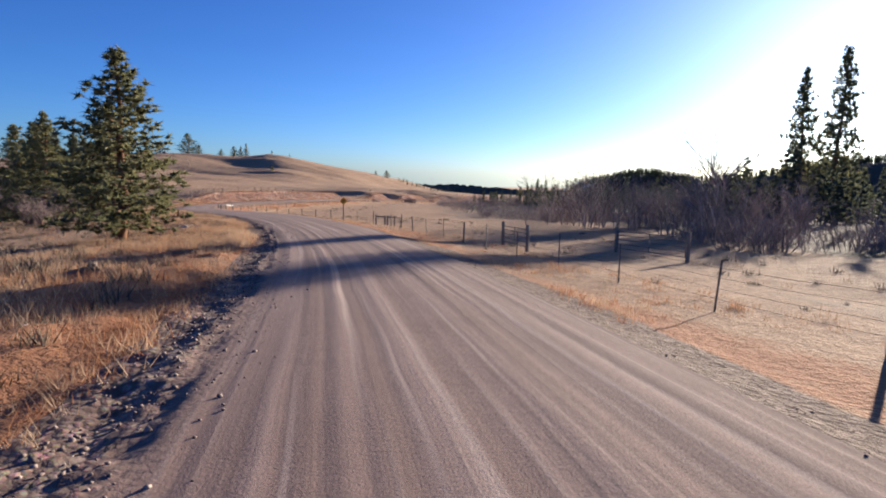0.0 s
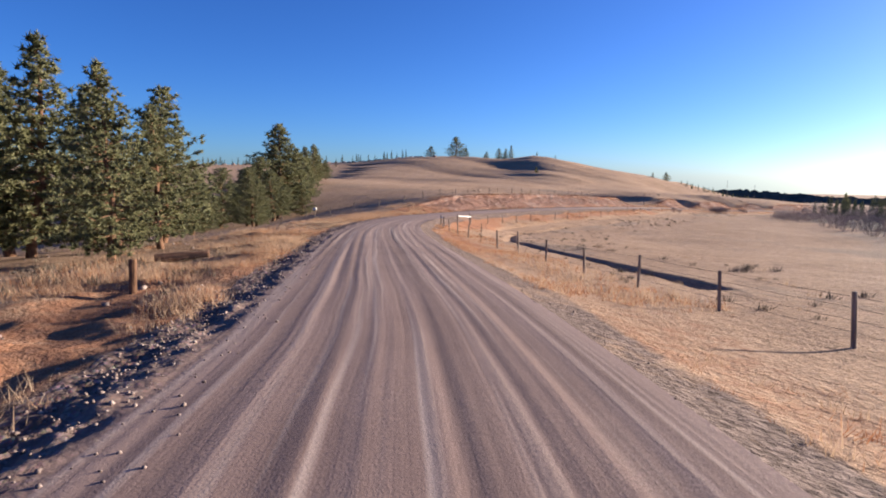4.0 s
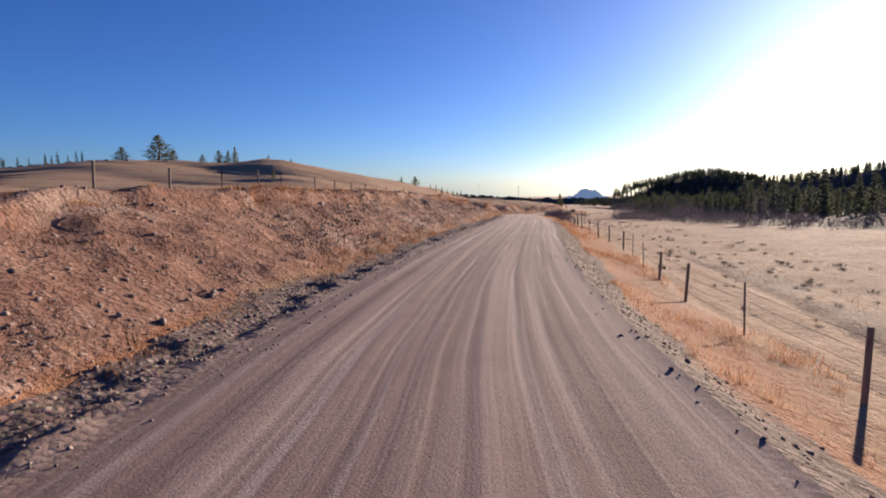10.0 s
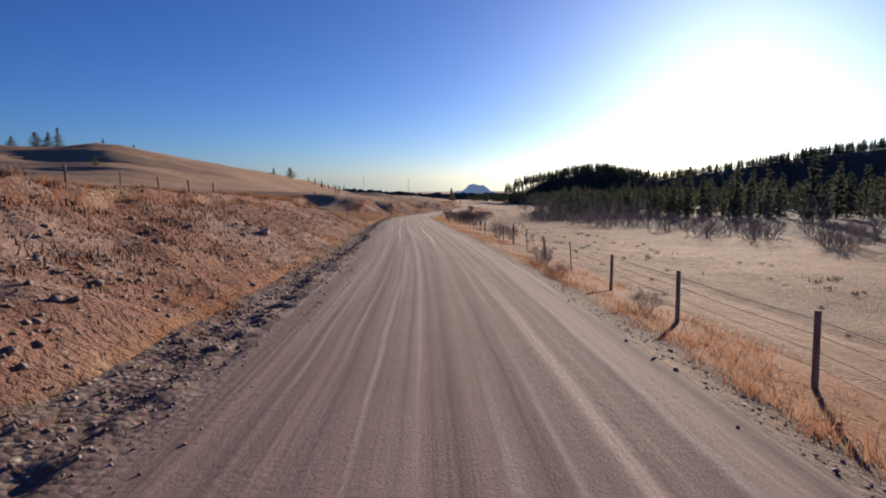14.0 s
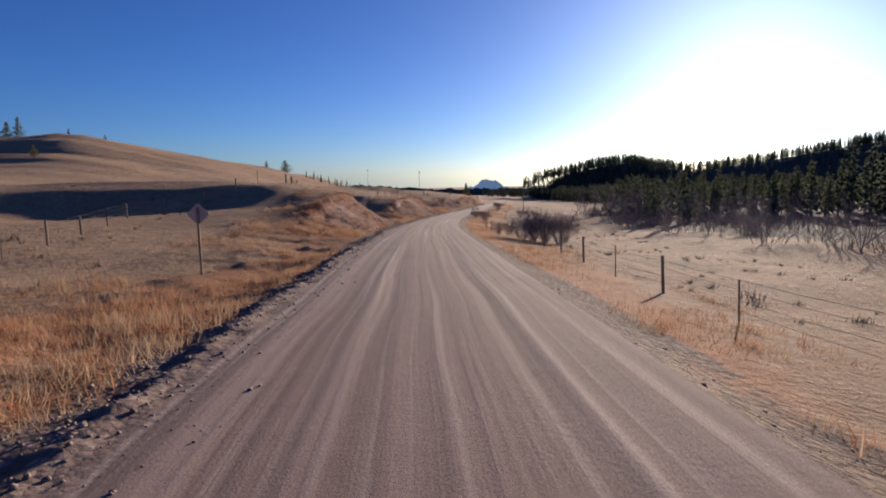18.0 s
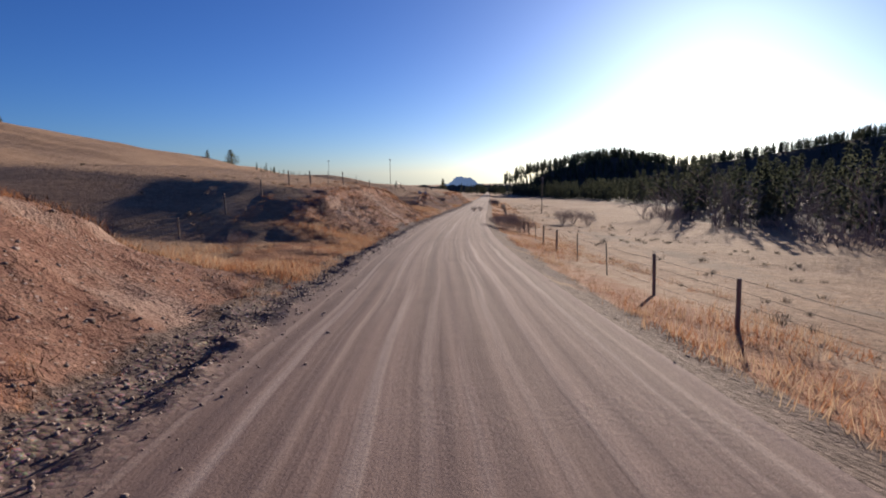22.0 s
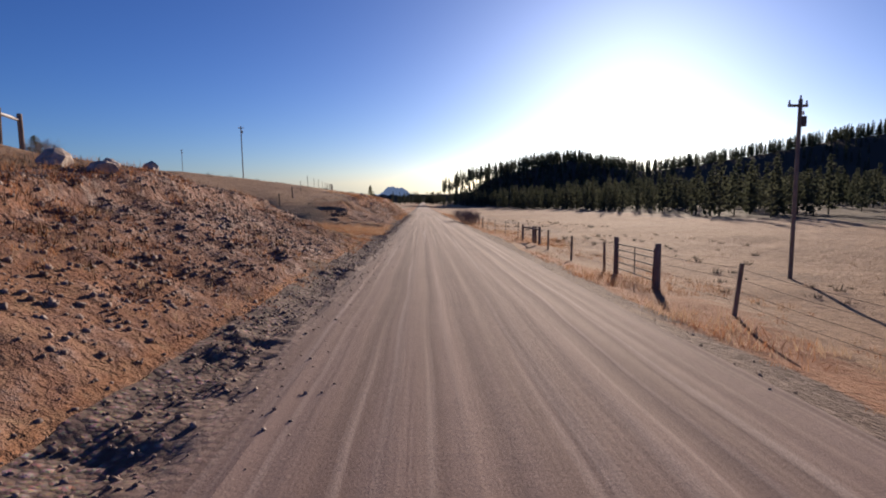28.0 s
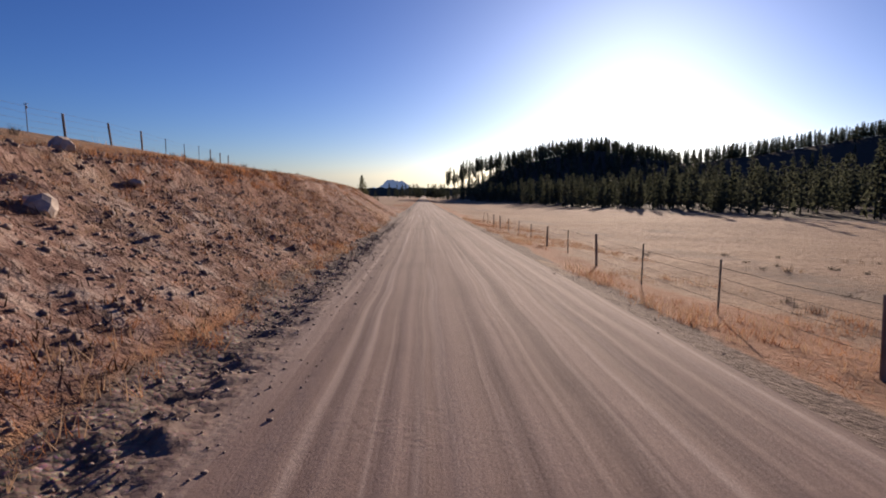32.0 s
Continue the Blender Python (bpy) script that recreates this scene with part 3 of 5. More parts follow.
road, *_ = sheet("road", S_ALL, D_ROAD, [gravel.m])
tagged(road, "rutted tan gravel road with wheel tracks and loose stones", "road", kind="structure")
side, *_ = sheet("road_edge", S_EDGE, D_EDGE, [gravel.m])
tagged(side, "lumpy windrow of loose gravel and clods along the road", "road", kind="structure")
for nm, along_s, dd, words in (("ground_roadside", S_NEAR, D_NEAR, "crumbling reddish earth cuts and dry grass verge"), ("ground_hillside", S_ALL, D_L, "dry tan grassland hillside with shallow gullies"),
                               ("ground_meadow", S_ALL, D_R, "flat dry pale meadow beside the gravel road")):
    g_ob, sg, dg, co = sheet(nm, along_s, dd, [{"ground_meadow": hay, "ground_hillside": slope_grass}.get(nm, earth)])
    tagged(g_ob, words, "ground", kind="structure")
    ad, x, y = np.abs(dg), co[:, 0].reshape(sg.shape), co[:, 1].reshape(sg.shape)
    cover(g_ob, "shoulder", np.clip((5.4 + 0.4 * fbm(x, y, 5, 2, 15) - ad) / 0.6, 0, 1) * (0.72 + 0.2 * fbm(x, y, 3, 2, 5)))
    if dg[0, 0] < 0:
        steep = np.clip((bank_slope(sg) - 0.17) / 0.13, 0, 1)
        inside = np.clip((ad - 4.8) / 0.5, 0, 1) * np.clip((11.2 + 1.2 * fbm(x, y, 6, 3, 4) - ad) / 1.0, 0, 1)
        cover(g_ob, "bare", steep * inside * (0.75 + 0.25 * fbm(x, y, 9, 3, 21)))
        cover(g_ob, "rocky", np.clip(np.maximum(0.62 * np.exp(-((sg - 432) / 14) ** 2), np.maximum(0.66 * np.exp(-((sg - 497) / 16) ** 2), 0.5 * np.exp(-((sg - 200) / 6) ** 2))) + 0.2 * fbm(x, y, 4, 3, 51), 0, 1))
        cover(g_ob, "verge", np.clip((ad - 4.2) / 0.6, 0, 1) * np.clip((13 + 2 * fbm(x, y, 8, 3, 6) - ad) / 5, 0, 1) * (0.62 + 0.3 * fbm(x, y, 10, 3, 9)))
        cover(g_ob, "sage", np.clip((ad - 14) / 6, 0, 1) * np.clip((150 - ad) / 50, 0, 1) * (0.22 + 0.34 * fbm(x, y, 20, 5, 12)))
    else:
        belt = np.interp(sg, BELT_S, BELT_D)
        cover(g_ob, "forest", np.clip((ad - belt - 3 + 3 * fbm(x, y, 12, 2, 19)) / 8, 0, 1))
        cover(g_ob, "bare", 0.0 * ad + 0.25 * (ad < 9))
        cover(g_ob, "verge", np.clip((ad - 4.0) / 0.5, 0, 1) * np.clip((9.5 + 1.5 * fbm(x, y, 8, 3, 6) - ad) / 3, 0, 1) * (np.interp(sg, (80, 110, 210, 250), (0.5, 0.85, 0.85, 0.58)) + 0.25 * fbm(x, y, 10, 3, 9)))
        cover(g_ob, "sage", np.clip((ad - 10) / 4, 0, 1) * np.clip((20 - ad) / 4, 0, 1) * (0.42 + 0.3 * fbm(x, y, 6, 3, 12)) + np.clip((ad - 45) / 10, 0, 1) * 0.4 + np.clip((ad - 18) / 4, 0, 1) * (0.22 + 0.25 * fbm(x, y, 9, 4, 14)))


# ---- scattering ----
def scatter(name, kinds, places, mats, label, category, smooth=False):
    """One mesh of many small pieces: kinds are (verts, faces, material index), places are (kind, matrix)."""
    vs, fs, ms, base = [], [], [], 0
    for k, m in places:
        v, f, mi = kinds[k]
        a = np.array(m)
        vs.append(v @ a[:3, :3].T + a[:3, 3])
        fs.append(f + base)
        ms.append(np.broadcast_to(np.asarray(mi, np.int32), (len(f),)))
        base += len(v)
    co, faces = np.concatenate(vs), np.concatenate(fs)
    n = faces.shape[1]
    me = bpy.data.meshes.new(name)
    me.vertices.add(len(co))
    me.vertices.foreach_set("co", co.ravel())
    me.loops.add(faces.size)
    me.loops.foreach_set("vertex_index", faces.ravel().astype(np.int32))
    me.polygons.add(len(faces))
    me.polygons.foreach_set("loop_start", np.arange(len(faces)) * n)
    me.polygons.foreach_set("material_index", np.concatenate(ms))
    me.update(calc_edges=True)
    for m in mats:
        me.materials.append(m)
    if smooth:
        me.shade_smooth()
    return tagged(new(name, me), label, category, kind="stuff")


def turn_at(p, scale=1.0, yaw=None, lean=0.0, tall=1.0):
    q = Euler((random.uniform(-lean, lean), random.uniform(-lean, lean), random.uniform(0, 6.283) if yaw is None else yaw)).to_matrix().to_4x4()
    return Matrix.Translation(p) @ q @ Matrix.Diagonal((scale, scale, scale * tall, 1))


def batch(rows):
    """Poses for many pieces at once; rows are (kind, s, d, lift, scale, lean)."""
    s, d = np.array([r[1] for r in rows]), np.array([r[2] for r in rows])
    xy, z = plan_point(s, d), ground_z(s, d)
    return [(r[0], turn_at((xy[i, 0], xy[i, 1], z[i] + r[3]), r[4], None, r[5])) for i, r in enumerate(rows)]


def tube(verts, faces, a, b, ra, rb, n=3):
    """Adds a tapered stick from a to b to lists of verts and triangles."""
    a, b = Vector(a), Vector(b)
    z = (b - a).normalized()
    x = z.orthogonal().normalized()
    y = z.cross(x)
    base = len(verts)
    for c, r in ((a, ra), (b, rb)):
        for k in range(n):
            w = 6.2832 * k / n
            verts.append(c + (x * math.cos(w) + y * math.sin(w)) * r)
    for k in range(n):
        k2 = (k + 1) % n
        faces.append((base + k, base + k2, base + n + k2))
        faces.append((base + k, base + n + k2, base + n + k))


def arrays(verts, faces, mi=0):
    return np.array([tuple(v) for v in verts]), np.array(faces, np.int64), mi


# ---- plants ----
bark = Mat("pine_bark", 0.95, 0.1)
bark.color(bark.ramp(bark.noise(5.0, 5, 0.7, None, (1, 1, 0.25)), [(0.3, (0.07, 0.040, 0.026)), (0.7, (0.23, 0.125, 0.075))]))
bark.bump(bark.noise(9.0, 4, 0.7, None, (1, 1, 0.3)), 0.8, 0.05)
needle = Mat("pine_needles", 0.75, 0.25)
needle.thin(needle.mix(0.35, needle.ramp(needle.island(), [(0.0, (0.080, 0.092, 0.046)), (0.6, (0.19, 0.19, 0.092)), (1.0, (0.33, 0.30, 0.15))]),
                        needle.ramp(needle.noise(0.8, 3), [(0.3, (0.092, 0.108, 0.054)), (0.7, (0.27, 0.255, 0.13))])))
twig = Mat("bare_twigs", 0.9, 0.1)
twig.color(twig.ramp(twig.island(), [(0.0, (0.16, 0.124, 0.113)), (0.6, (0.285, 0.228, 0.206)), (1.0, (0.40, 0.325, 0.295))]))
aspen_twig = Mat("aspen_twigs", 0.9, 0.1)
aspen_twig.color(aspen_twig.ramp(aspen_twig.island(), [(0.0, (0.13, 0.092, 0.086)), (1.0, (0.28, 0.215, 0.20))]))
straw = Mat("dry_grass", 0.9, 0.1)
straw.thin(straw.mix(0.6, straw.ramp(straw.island(), [(0.0, (0.27, 0.165, 0.100)), (0.5, (0.46, 0.310, 0.198)), (1.0, (0.66, 0.505, 0.350))]),
                      straw.ramp(straw.noise(0.12, 3), [(0.35, (0.33, 0.175, 0.098)), (0.65, (0.56, 0.41, 0.27))])))
russet = Mat("russet_weeds", 0.9, 0.1)
russet.thin(russet.ramp(russet.island(), [(0.0, (0.19, 0.072, 0.038)), (0.5, (0.37, 0.160, 0.078)), (1.0, (0.54, 0.285, 0.140))]))
sagegreen = Mat("sagebrush_leaves", 0.9, 0.1)
sagegreen.color(sagegreen.ramp(sagegreen.island(), [(0.0, (0.085, 0.065, 0.045)), (1.0, (0.22, 0.18, 0.135))]))


umber = Mat("dead_weeds", 0.95, 0.05)
umber.color(umber.ramp(umber.island(), [(0.0, (0.055, 0.030, 0.020)), (1.0, (0.17, 0.095, 0.060))]))


def spray(rng, verts, faces, c, size, n, droop=0.0, wide=(0.07, 0.13)):
    """A tuft of needles: thin triangles round c."""
    for _ in range(n):
        v = Vector((rng.gauss(0, 1), rng.gauss(0, 1), rng.gauss(0.3 - droop, 0.7))).normalized() * size * rng.uniform(0.6, 1.2)
        w = v.orthogonal().normalized() * size * rng.uniform(*wide)
        w.rotate(Matrix.Rotation(rng.uniform(0, 6.28), 3, v))
        o = c + v * -0.25
        b = len(verts)
        verts.extend((o + w, o - w, o + v))
        faces.append((b, b + 1, b + 2))


def pine_shape(seed, height, spread, bare, top, limbs, blades, shape=0.8):
    """Trunk with limbs, and a crown of needle tufts, of a pine of that height."""
    rng = random.Random(seed)
    tv, tf, cv, cf = [], [], [], []
    p, r, steps = Vector((0, 0, -0.4)), height * 0.021, 7
    axis = []
    for k in range(steps + 1):
        axis.append((p.copy(), r * (1 - k / (steps + 0.4)) + 0.015))
        p = p + Vector((rng.gauss(0, 0.012) * height, rng.gauss(0, 0.012) * height, (height + 0.4) / steps))
    for (a, ra), (b, rb) in zip(axis, axis[1:]):
        tube(tv, tf, a, b, ra, rb, 8)

    def on(z):
        f = min(max((z + 0.4) / (height + 0.4) * steps, 0), steps - 0.001)
        i = int(f)
        return axis[i][0].lerp(axis[i + 1][0], f - i)
    for k in range(limbs):
        f = bare + (1 - bare) * (k + rng.random()) / limbs
        z = f * height * 0.985
        u = (f - bare) / (1 - bare)
        reach = spread * ((1 - u) ** shape * (1 - top) + top * math.sin(min(1.0, 0.25 + u) * 3.0) * 0.9) * rng.uniform(0.62, 1.12) * (0.55 + 0.45 * min(1, u / 0.12))
        reach = max(reach, 0.05 * spread)
        w = k * 2.399 + rng.uniform(-0.5, 0.5)
        rise = rng.uniform(-0.18, 0.22) + 0.35 * u
        a = on(z)
        tip = a + Vector((math.cos(w) * reach, math.sin(w) * reach, rise * reach))
        mid = a.lerp(tip, 0.55) + Vector((0, 0, -0.07 * reach))
        tube(tv, tf, a, mid, 0.012 * height * (1 - 0.75 * u) * 0.45 + 0.01, 0.02, 4)
        tube(tv, tf, mid, tip, 0.02, 0.008, 3)
        n = max(3, int(reach / (0.021 * height) + 2))
        side = Vector((-math.sin(w), math.cos(w), 0))
        for i in range(n):
            g = 0.25 + 0.78 * (i + rng.random()) / n
            q = (a.lerp(mid, g / 0.55) if g < 0.55 else mid.lerp(tip, (g - 0.55) / 0.45))
            q = q + side * rng.gauss(0, 0.17) * reach * (1.25 - g) * 1.3 + Vector((rng.gauss(0, 1), rng.gauss(0, 1), rng.gauss(0, 0.7))) * 0.016 * height
            spray(rng, cv, cf, q, 0.040 * height * rng.uniform(0.7, 1.2), blades, 0.0, (0.09, 0.16))
    for _ in range(5):
        spray(rng, cv, cf, on(height) + Vector((0, 0, -rng.random() * 0.04 * height)), 0.035 * height, blades)
    return mesh("trunk", tv, tf, [bark.m], True), mesh("crown", cv, cf, [needle.m])


PINES = {
    "young": pine_shape(3, 10, 3.1, 0.11, 0.08, 112, 15, 0.75),
    "narrow": pine_shape(5, 10, 2.7, 0.10, 0.08, 110, 15, 0.72),
    "full": pine_shape(8, 10, 3.3, 0.13, 0.22, 104, 15, 0.62),
    "open": pine_shape(11, 10, 2.9, 0.20, 0.55, 120, 16, 0.5),
    "tall": pine_shape(17, 10, 2.9, 0.17, 0.4, 84, 15, 0.55),
    "crest": pine_shape(23, 10, 3.0, 0.12, 0.45, 80, 16, 0.5),
}


def pine(kind, x, y, height, label, wide=1.0, group="pines by the road", z=None):
    tree = new("pine_tree")
    gz = (ground_xy(x, y) if z is None else z) - 0.04 * height - (0.5 if kind == "crest" else 0.05)
    tree.matrix_world = Matrix.Translation((x, y, gz)) @ Matrix.Rotation(random.uniform(0, 6.28), 4, "Z") @ Matrix.Diagonal((height / 10 * wide, height / 10 * wide, height / 10, 1))
    for nm, me in zip(("trunk", "crown"), PINES[kind]):
        o = new(nm, me)
        o.parent = tree
    return tagged(tree, label, "tree", group)


TREES = [  # kind, x, y, height, width, words
    ("young", -23.6, 25.7, 10.3, 1.40, "tall bushy young pine beside the gravel road"),
    ("full", -37.3, 40, 10.4, 1.10, "shaggy green pine standing in dry grass by the road"),
    ("narrow", -66, 58, 13.2, 1.15, "shaggy green pine standing in dry grass by the road"),
    ("narrow", -58, 52.2, 13, 1.15, "shaggy green pine standing in dry grass by the road"),
    ("full", -62, 57.5, 12.4, 1.10, "shaggy green pine standing in dry grass by the road"),
    ("narrow", -62.6, 60.6, 11.4, 1.10, "shaggy green pine standing in dry grass by the road"),
    ("young", -56, 61.8, 8.9, 1.00, "shaggy green pine standing in dry grass by the road"),
    ("full", -60, 66, 8.1, 1.15, "shaggy green pine standing in dry grass by the road"),
    ("young", -71, 62, 13.6, 1.15, "shaggy green pine standing in dry grass by the road"),
    ("narrow", -76, 68, 12.6, 1.15, "shaggy green pine standing in dry grass by the road"),
    ("full", -69, 70, 11.2, 1.15, "shaggy green pine standing in dry grass by the road"),
    ("young", -83, 73, 11.6, 1.15, "shaggy green pine standing in dry grass by the road"),
    ("full", -99, 97, 7.4, 1.30, "shaggy green pine standing in dry grass by the road"),
    ("open", -144, 133, 22.3, 1.53, "very tall old pine with an open ragged crown"),
    ("full", -108.6, 88.7, 9.1, 1.82, "shaggy green pine standing in dry grass by the road"),
    ("narrow", -121, 99, 12.4, 1.70, "shaggy green pine standing in dry grass by the road"),
    ("full", -128, 108, 11.8, 1.90, "shaggy green pine standing in dry grass by the road"),
    ("young", -104, 100.6, 7.3, 1.50, "shaggy green pine standing in dry grass by the road"),
    ("tall", -155, 151, 10.7, 1.30, "shaggy green pine standing in dry grass by the road"),
    ("tall", -151, 145, 12.3, 1.43, "shaggy green pine standing in dry grass by the road"),
    ("full", -135, 120, 12.2, 1.73, "shaggy green pine standing in dry grass by the road"),
    ("tall", -125, 118, 10.4, 1.90, "shaggy green pine standing in dry grass by the road"),
    ("full", -140, 124, 14.7, 1.73, "shaggy green pine standing in dry grass by the road"),
    ("full", -118, 108, 7.8, 1.90, "shaggy green pine standing in dry grass by the road"),
    ("young", -112, 97, 7.8, 1.73, "shaggy green pine standing in dry grass by the road"),
    ("young", -98, 87.5, 7.3, 1.40, "shaggy green pine standing in dry grass by the road"),
    ("tall", -163, 152, 9.8, 1.30, "shaggy green pine standing in dry grass by the road"),
    ("full", -150, 128, 11.5, 1.30, "shaggy green pine standing in dry grass by the road"),
    ("full", -160, 138, 9.8, 1.30, "shaggy green pine standing in dry grass by the road"),
    ("narrow", -133, 100, 11.3, 1.73, "shaggy green pine standing in dry grass by the road"),
    ("tall", -145, 112, 12.2, 1.73, "shaggy green pine standing in dry grass by the road"),
    ("full", -160, 120, 10.7, 1.30, "shaggy green pine standing in dry grass by the road"),
    ("narrow", -115, 85, 10.4, 1.90, "shaggy green pine standing in dry grass by the road"),
    ("full", -125, 86, 11.3, 1.73, "shaggy green pine standing in dry grass by the road"),
    ("crest", -406, 549, 25.0, 2.00, "dark pine standing alone on the bare hill crest"),
    ("crest", -429, 532, 14.0, 2.00, "dark pine standing alone on the bare hill crest"),
    ("crest", -374, 560, 9.0, 1.80, "dark pine standing alone on the bare hill crest"),
    ("crest", -363, 567, 14.0, 1.60, "dark pine standing alone on the bare hill crest"),
    ("crest", -357, 571, 15.0, 1.00, "dark pine standing alone on the bare hill crest"),
    ("crest", -352, 574, 17.5, 0.80, "dark pine standing alone on the bare hill crest"),
    ("crest", -396, 552, 12.0, 1.60, "dark pine standing alone on the bare hill crest"),
    ("crest", -252, 450, 5.5, 1.30, "low dark juniper on the sunlit grass slope"),
    ("crest", -320, 572, 4.5, 1.00, "dark pine standing alone on the bare hill crest"),
    ("crest", -305, 583, 4.0, 1.00, "dark pine standing alone on the bare hill crest"),
    ("crest", -205, 623, 9.5, 1.80, "dark pine standing alone on the bare hill crest"),
    ("crest", -216, 617, 6.0, 1.00, "dark pine standing alone on the bare hill crest"),
    ("crest", -377, 344, 8.0, 1.00, "dark pine standing alone on the bare hill crest"),
    ("crest", -395, 360, 7.0, 1.00, "dark pine standing alone on the bare hill crest"),
    ("full", -203, 197, 8, 1.30, "dense green pine at the edge of the grass slope"),
    ("tall", -196, 188, 9.5, 1.30, "dense green pine at the edge of the grass slope"),
    ("full", -190, 181, 13, 1.20, "dense green pine at the edge of the grass slope"),
    ("tall", -184, 175, 14.5, 1.20, "dense green pine at the edge of the grass slope"),
    ("narrow", -178, 168, 14, 1.40, "dense green pine at the edge of the grass slope"),
    ("full", -171, 160, 13.5, 1.30, "dense green pine at the edge of the grass slope"),
    ("tall", -187, 170, 13, 1.30, "dense green pine at the edge of the grass slope"),
    ("full", -176, 158, 12, 1.20, "dense green pine at the edge of the grass slope"),
    ("full", -139, 129, 10.0, 1.60, "bushy green pine beneath the tall old pine"),
    ("full", -146.5, 138, 9.5, 1.50, "bushy green pine beneath the tall old pine"),
    ("young", -137, 134.5, 8.0, 1.40, "bushy green pine beneath the tall old pine"),
    ("narrow", -73.7, 889.6, 18.9, 1.15, "lone dark pine beside the road in the distance"),
]
for kind, x, y, h, wd, words in TREES:
    pine(kind, x, y, h, words, wd, "pines by the road" if -150 < x < 0 else "conifers by the creek" if x > 0 else "pines on the far hill")


def bare_shape(seed, height, spread, stems, depth, thick, lean=0.5):
    """Many forking bare branches."""
    rng = random.Random(seed)
    v, f = [], []

    def grow(p, d, length, r, left):
        q = p + d * length
        if left == 0:
            e = d.orthogonal().normalized() * r
            e.rotate(Matrix.Rotation(rng.uniform(0, 6.28), 3, d))
            v.extend((p + e, p - e, q))
            f.append((len(v) - 3, len(v) - 2, len(v) - 1))
            return
        tube(v, f, p, q, r, r * 0.62, 4 if left > 2 else 3)
        for _ in range(rng.choice((2, 3, 3))):
            e = (d + Vector((rng.gauss(0, 0.45), rng.gauss(0, 0.45), rng.gauss(0.10, 0.25)))).normalized()
            grow(p.lerp(q, rng.uniform(0.45, 1.0)), e, length * rng.uniform(0.55, 0.85), max(r * 0.58, 0.0013), left - 1)
    for k in range(stems):
        w = rng.uniform(0, 6.28)
        d = Vector((math.cos(w) * lean * rng.random(), math.sin(w) * lean * rng.random(), 1)).normalized()
        o = Vector((math.cos(w), math.sin(w), 0)) * spread * 0.25 * rng.random()
        grow(o + Vector((0, 0, -0.15)), d, height * rng.uniform(0.30, 0.42), thick, depth)
    return arrays(v, f)


SHRUBS = [bare_shape(k, 1.0, 0.9, 12, 3, 0.0065, 0.8) for k in range(4)]
ASPENS = [bare_shape(20 + k, 1.0, 0.35, 1, 5, 0.008, 0.14) for k in range(4)]
FINE_ASPENS = [bare_shape(30 + k, 1.0, 0.5, 4, 6, 0.0024, 0.3) for k in range(4)]
STEMS = [mesh("stem", *bare_shape(70 + k, 1.0, 0.1, 1, 5, 0.0042, 0.1)[:2], [twig.m]) for k in range(4)]


def bush(name, s, d, height, label, group="bare shrubs"):
    """A leafless shrub: a sheaf of forking stems from one foot."""
    top = new(name)
    top.matrix_world = Matrix.Translation(place(s, d, -0.05))
    for k in range(22):
        o = new("stem", STEMS[random.randrange(4)])
        o.parent = top
        w, lean = 2.4 * k + random.random(), random.uniform(0.05, 0.75)
        o.matrix_world = (top.matrix_world @ Matrix.Translation((math.cos(w) * 0.12, math.sin(w) * 0.12, 0)) @ Matrix.Rotation(w, 4, "Z")
                          @ Matrix.Rotation(lean, 4, "Y") @ Matrix.Scale(height * random.uniform(0.7, 1.05), 4))
    return tagged(top, label, "shrub", group)


for x, y, h in ((-83.6, 338, 2.1), (-82.3, 339, 2.4), (-83.8, 340.3, 2.2), (-82.6, 341.5, 2.3), (-81.4, 340.5, 2.0), (-84.0, 342, 1.8),
                (-83.4, 286, 2.0), (-82.2, 287.5, 2.2), (-80.6, 281, 4.2), (-79.4, 282.5, 4.5), (-81.8, 279.5, 3.4), (-78.6, 280, 4.0), (-79.8, 279.6, 3.8), (-77.6, 281.8, 4.2), (-80.2, 284, 3.9),
                (-79.6, 225, 2.3), (-78.4, 226.5, 2.0), (-80.2, 199, 1.0), (-79.6, 203, 1.2), (-80.4, 195, 0.9), (-79.0, 190, 1.0),
                (-71.6, 456.2, 2.7), (-70.6, 456.6, 2.9), (-71.2, 458.2, 2.6), (-69.8, 457.6, 2.5), (-70.8, 455.4, 2.3),
                (-72, 365, 3.0), (-70, 367, 3.2), (-69, 363, 2.8), (-82.8, 384, 1.5), (-81.6, 386, 1.4)):
    bush("bare_shrub", *at_xy(x, y), h, "leafless grey-brown willow shrub beside the fence")
for s, d, h in ((338, -9.5, 1.7), (345, -20, 1.5), (400, -22, 1.4), (296, -30, 1.5), (436, -16, 1.3), (470, -30, 1.5)):
    bush("bare_shrub", s, d, h, "leafless brown shrub in a grassy gully", "hillside shrubs")

# the belt of bare willows and aspens along the creek, and the forest behind it
rng = random.Random(4)
spots, rows = [], []
for _ in range(520):
    s = rng.uniform(-20, 110) if rng.random() < 0.35 else rng.uniform(110, 420)
    d = float(np.interp(s, BELT_S, BELT_D)) + rng.random() ** 1.5 * 34 + rng.uniform(0, 2)
    rows.append((rng.randrange(4), s, d, -0.1, rng.uniform(2.6, 5.2), 0.08))
for _ in range(200):
    s = rng.uniform(-20, 110) if rng.random() < 0.6 else rng.uniform(130, 400)
    d = float(np.interp(s, BELT_S, BELT_D)) + 2 + rng.random() * 36
    rows.append((4 + rng.randrange(4), s, d, -0.1, rng.uniform(5.5, 8.5) if s < 120 else rng.uniform(6.0, 9.5), 0.08))
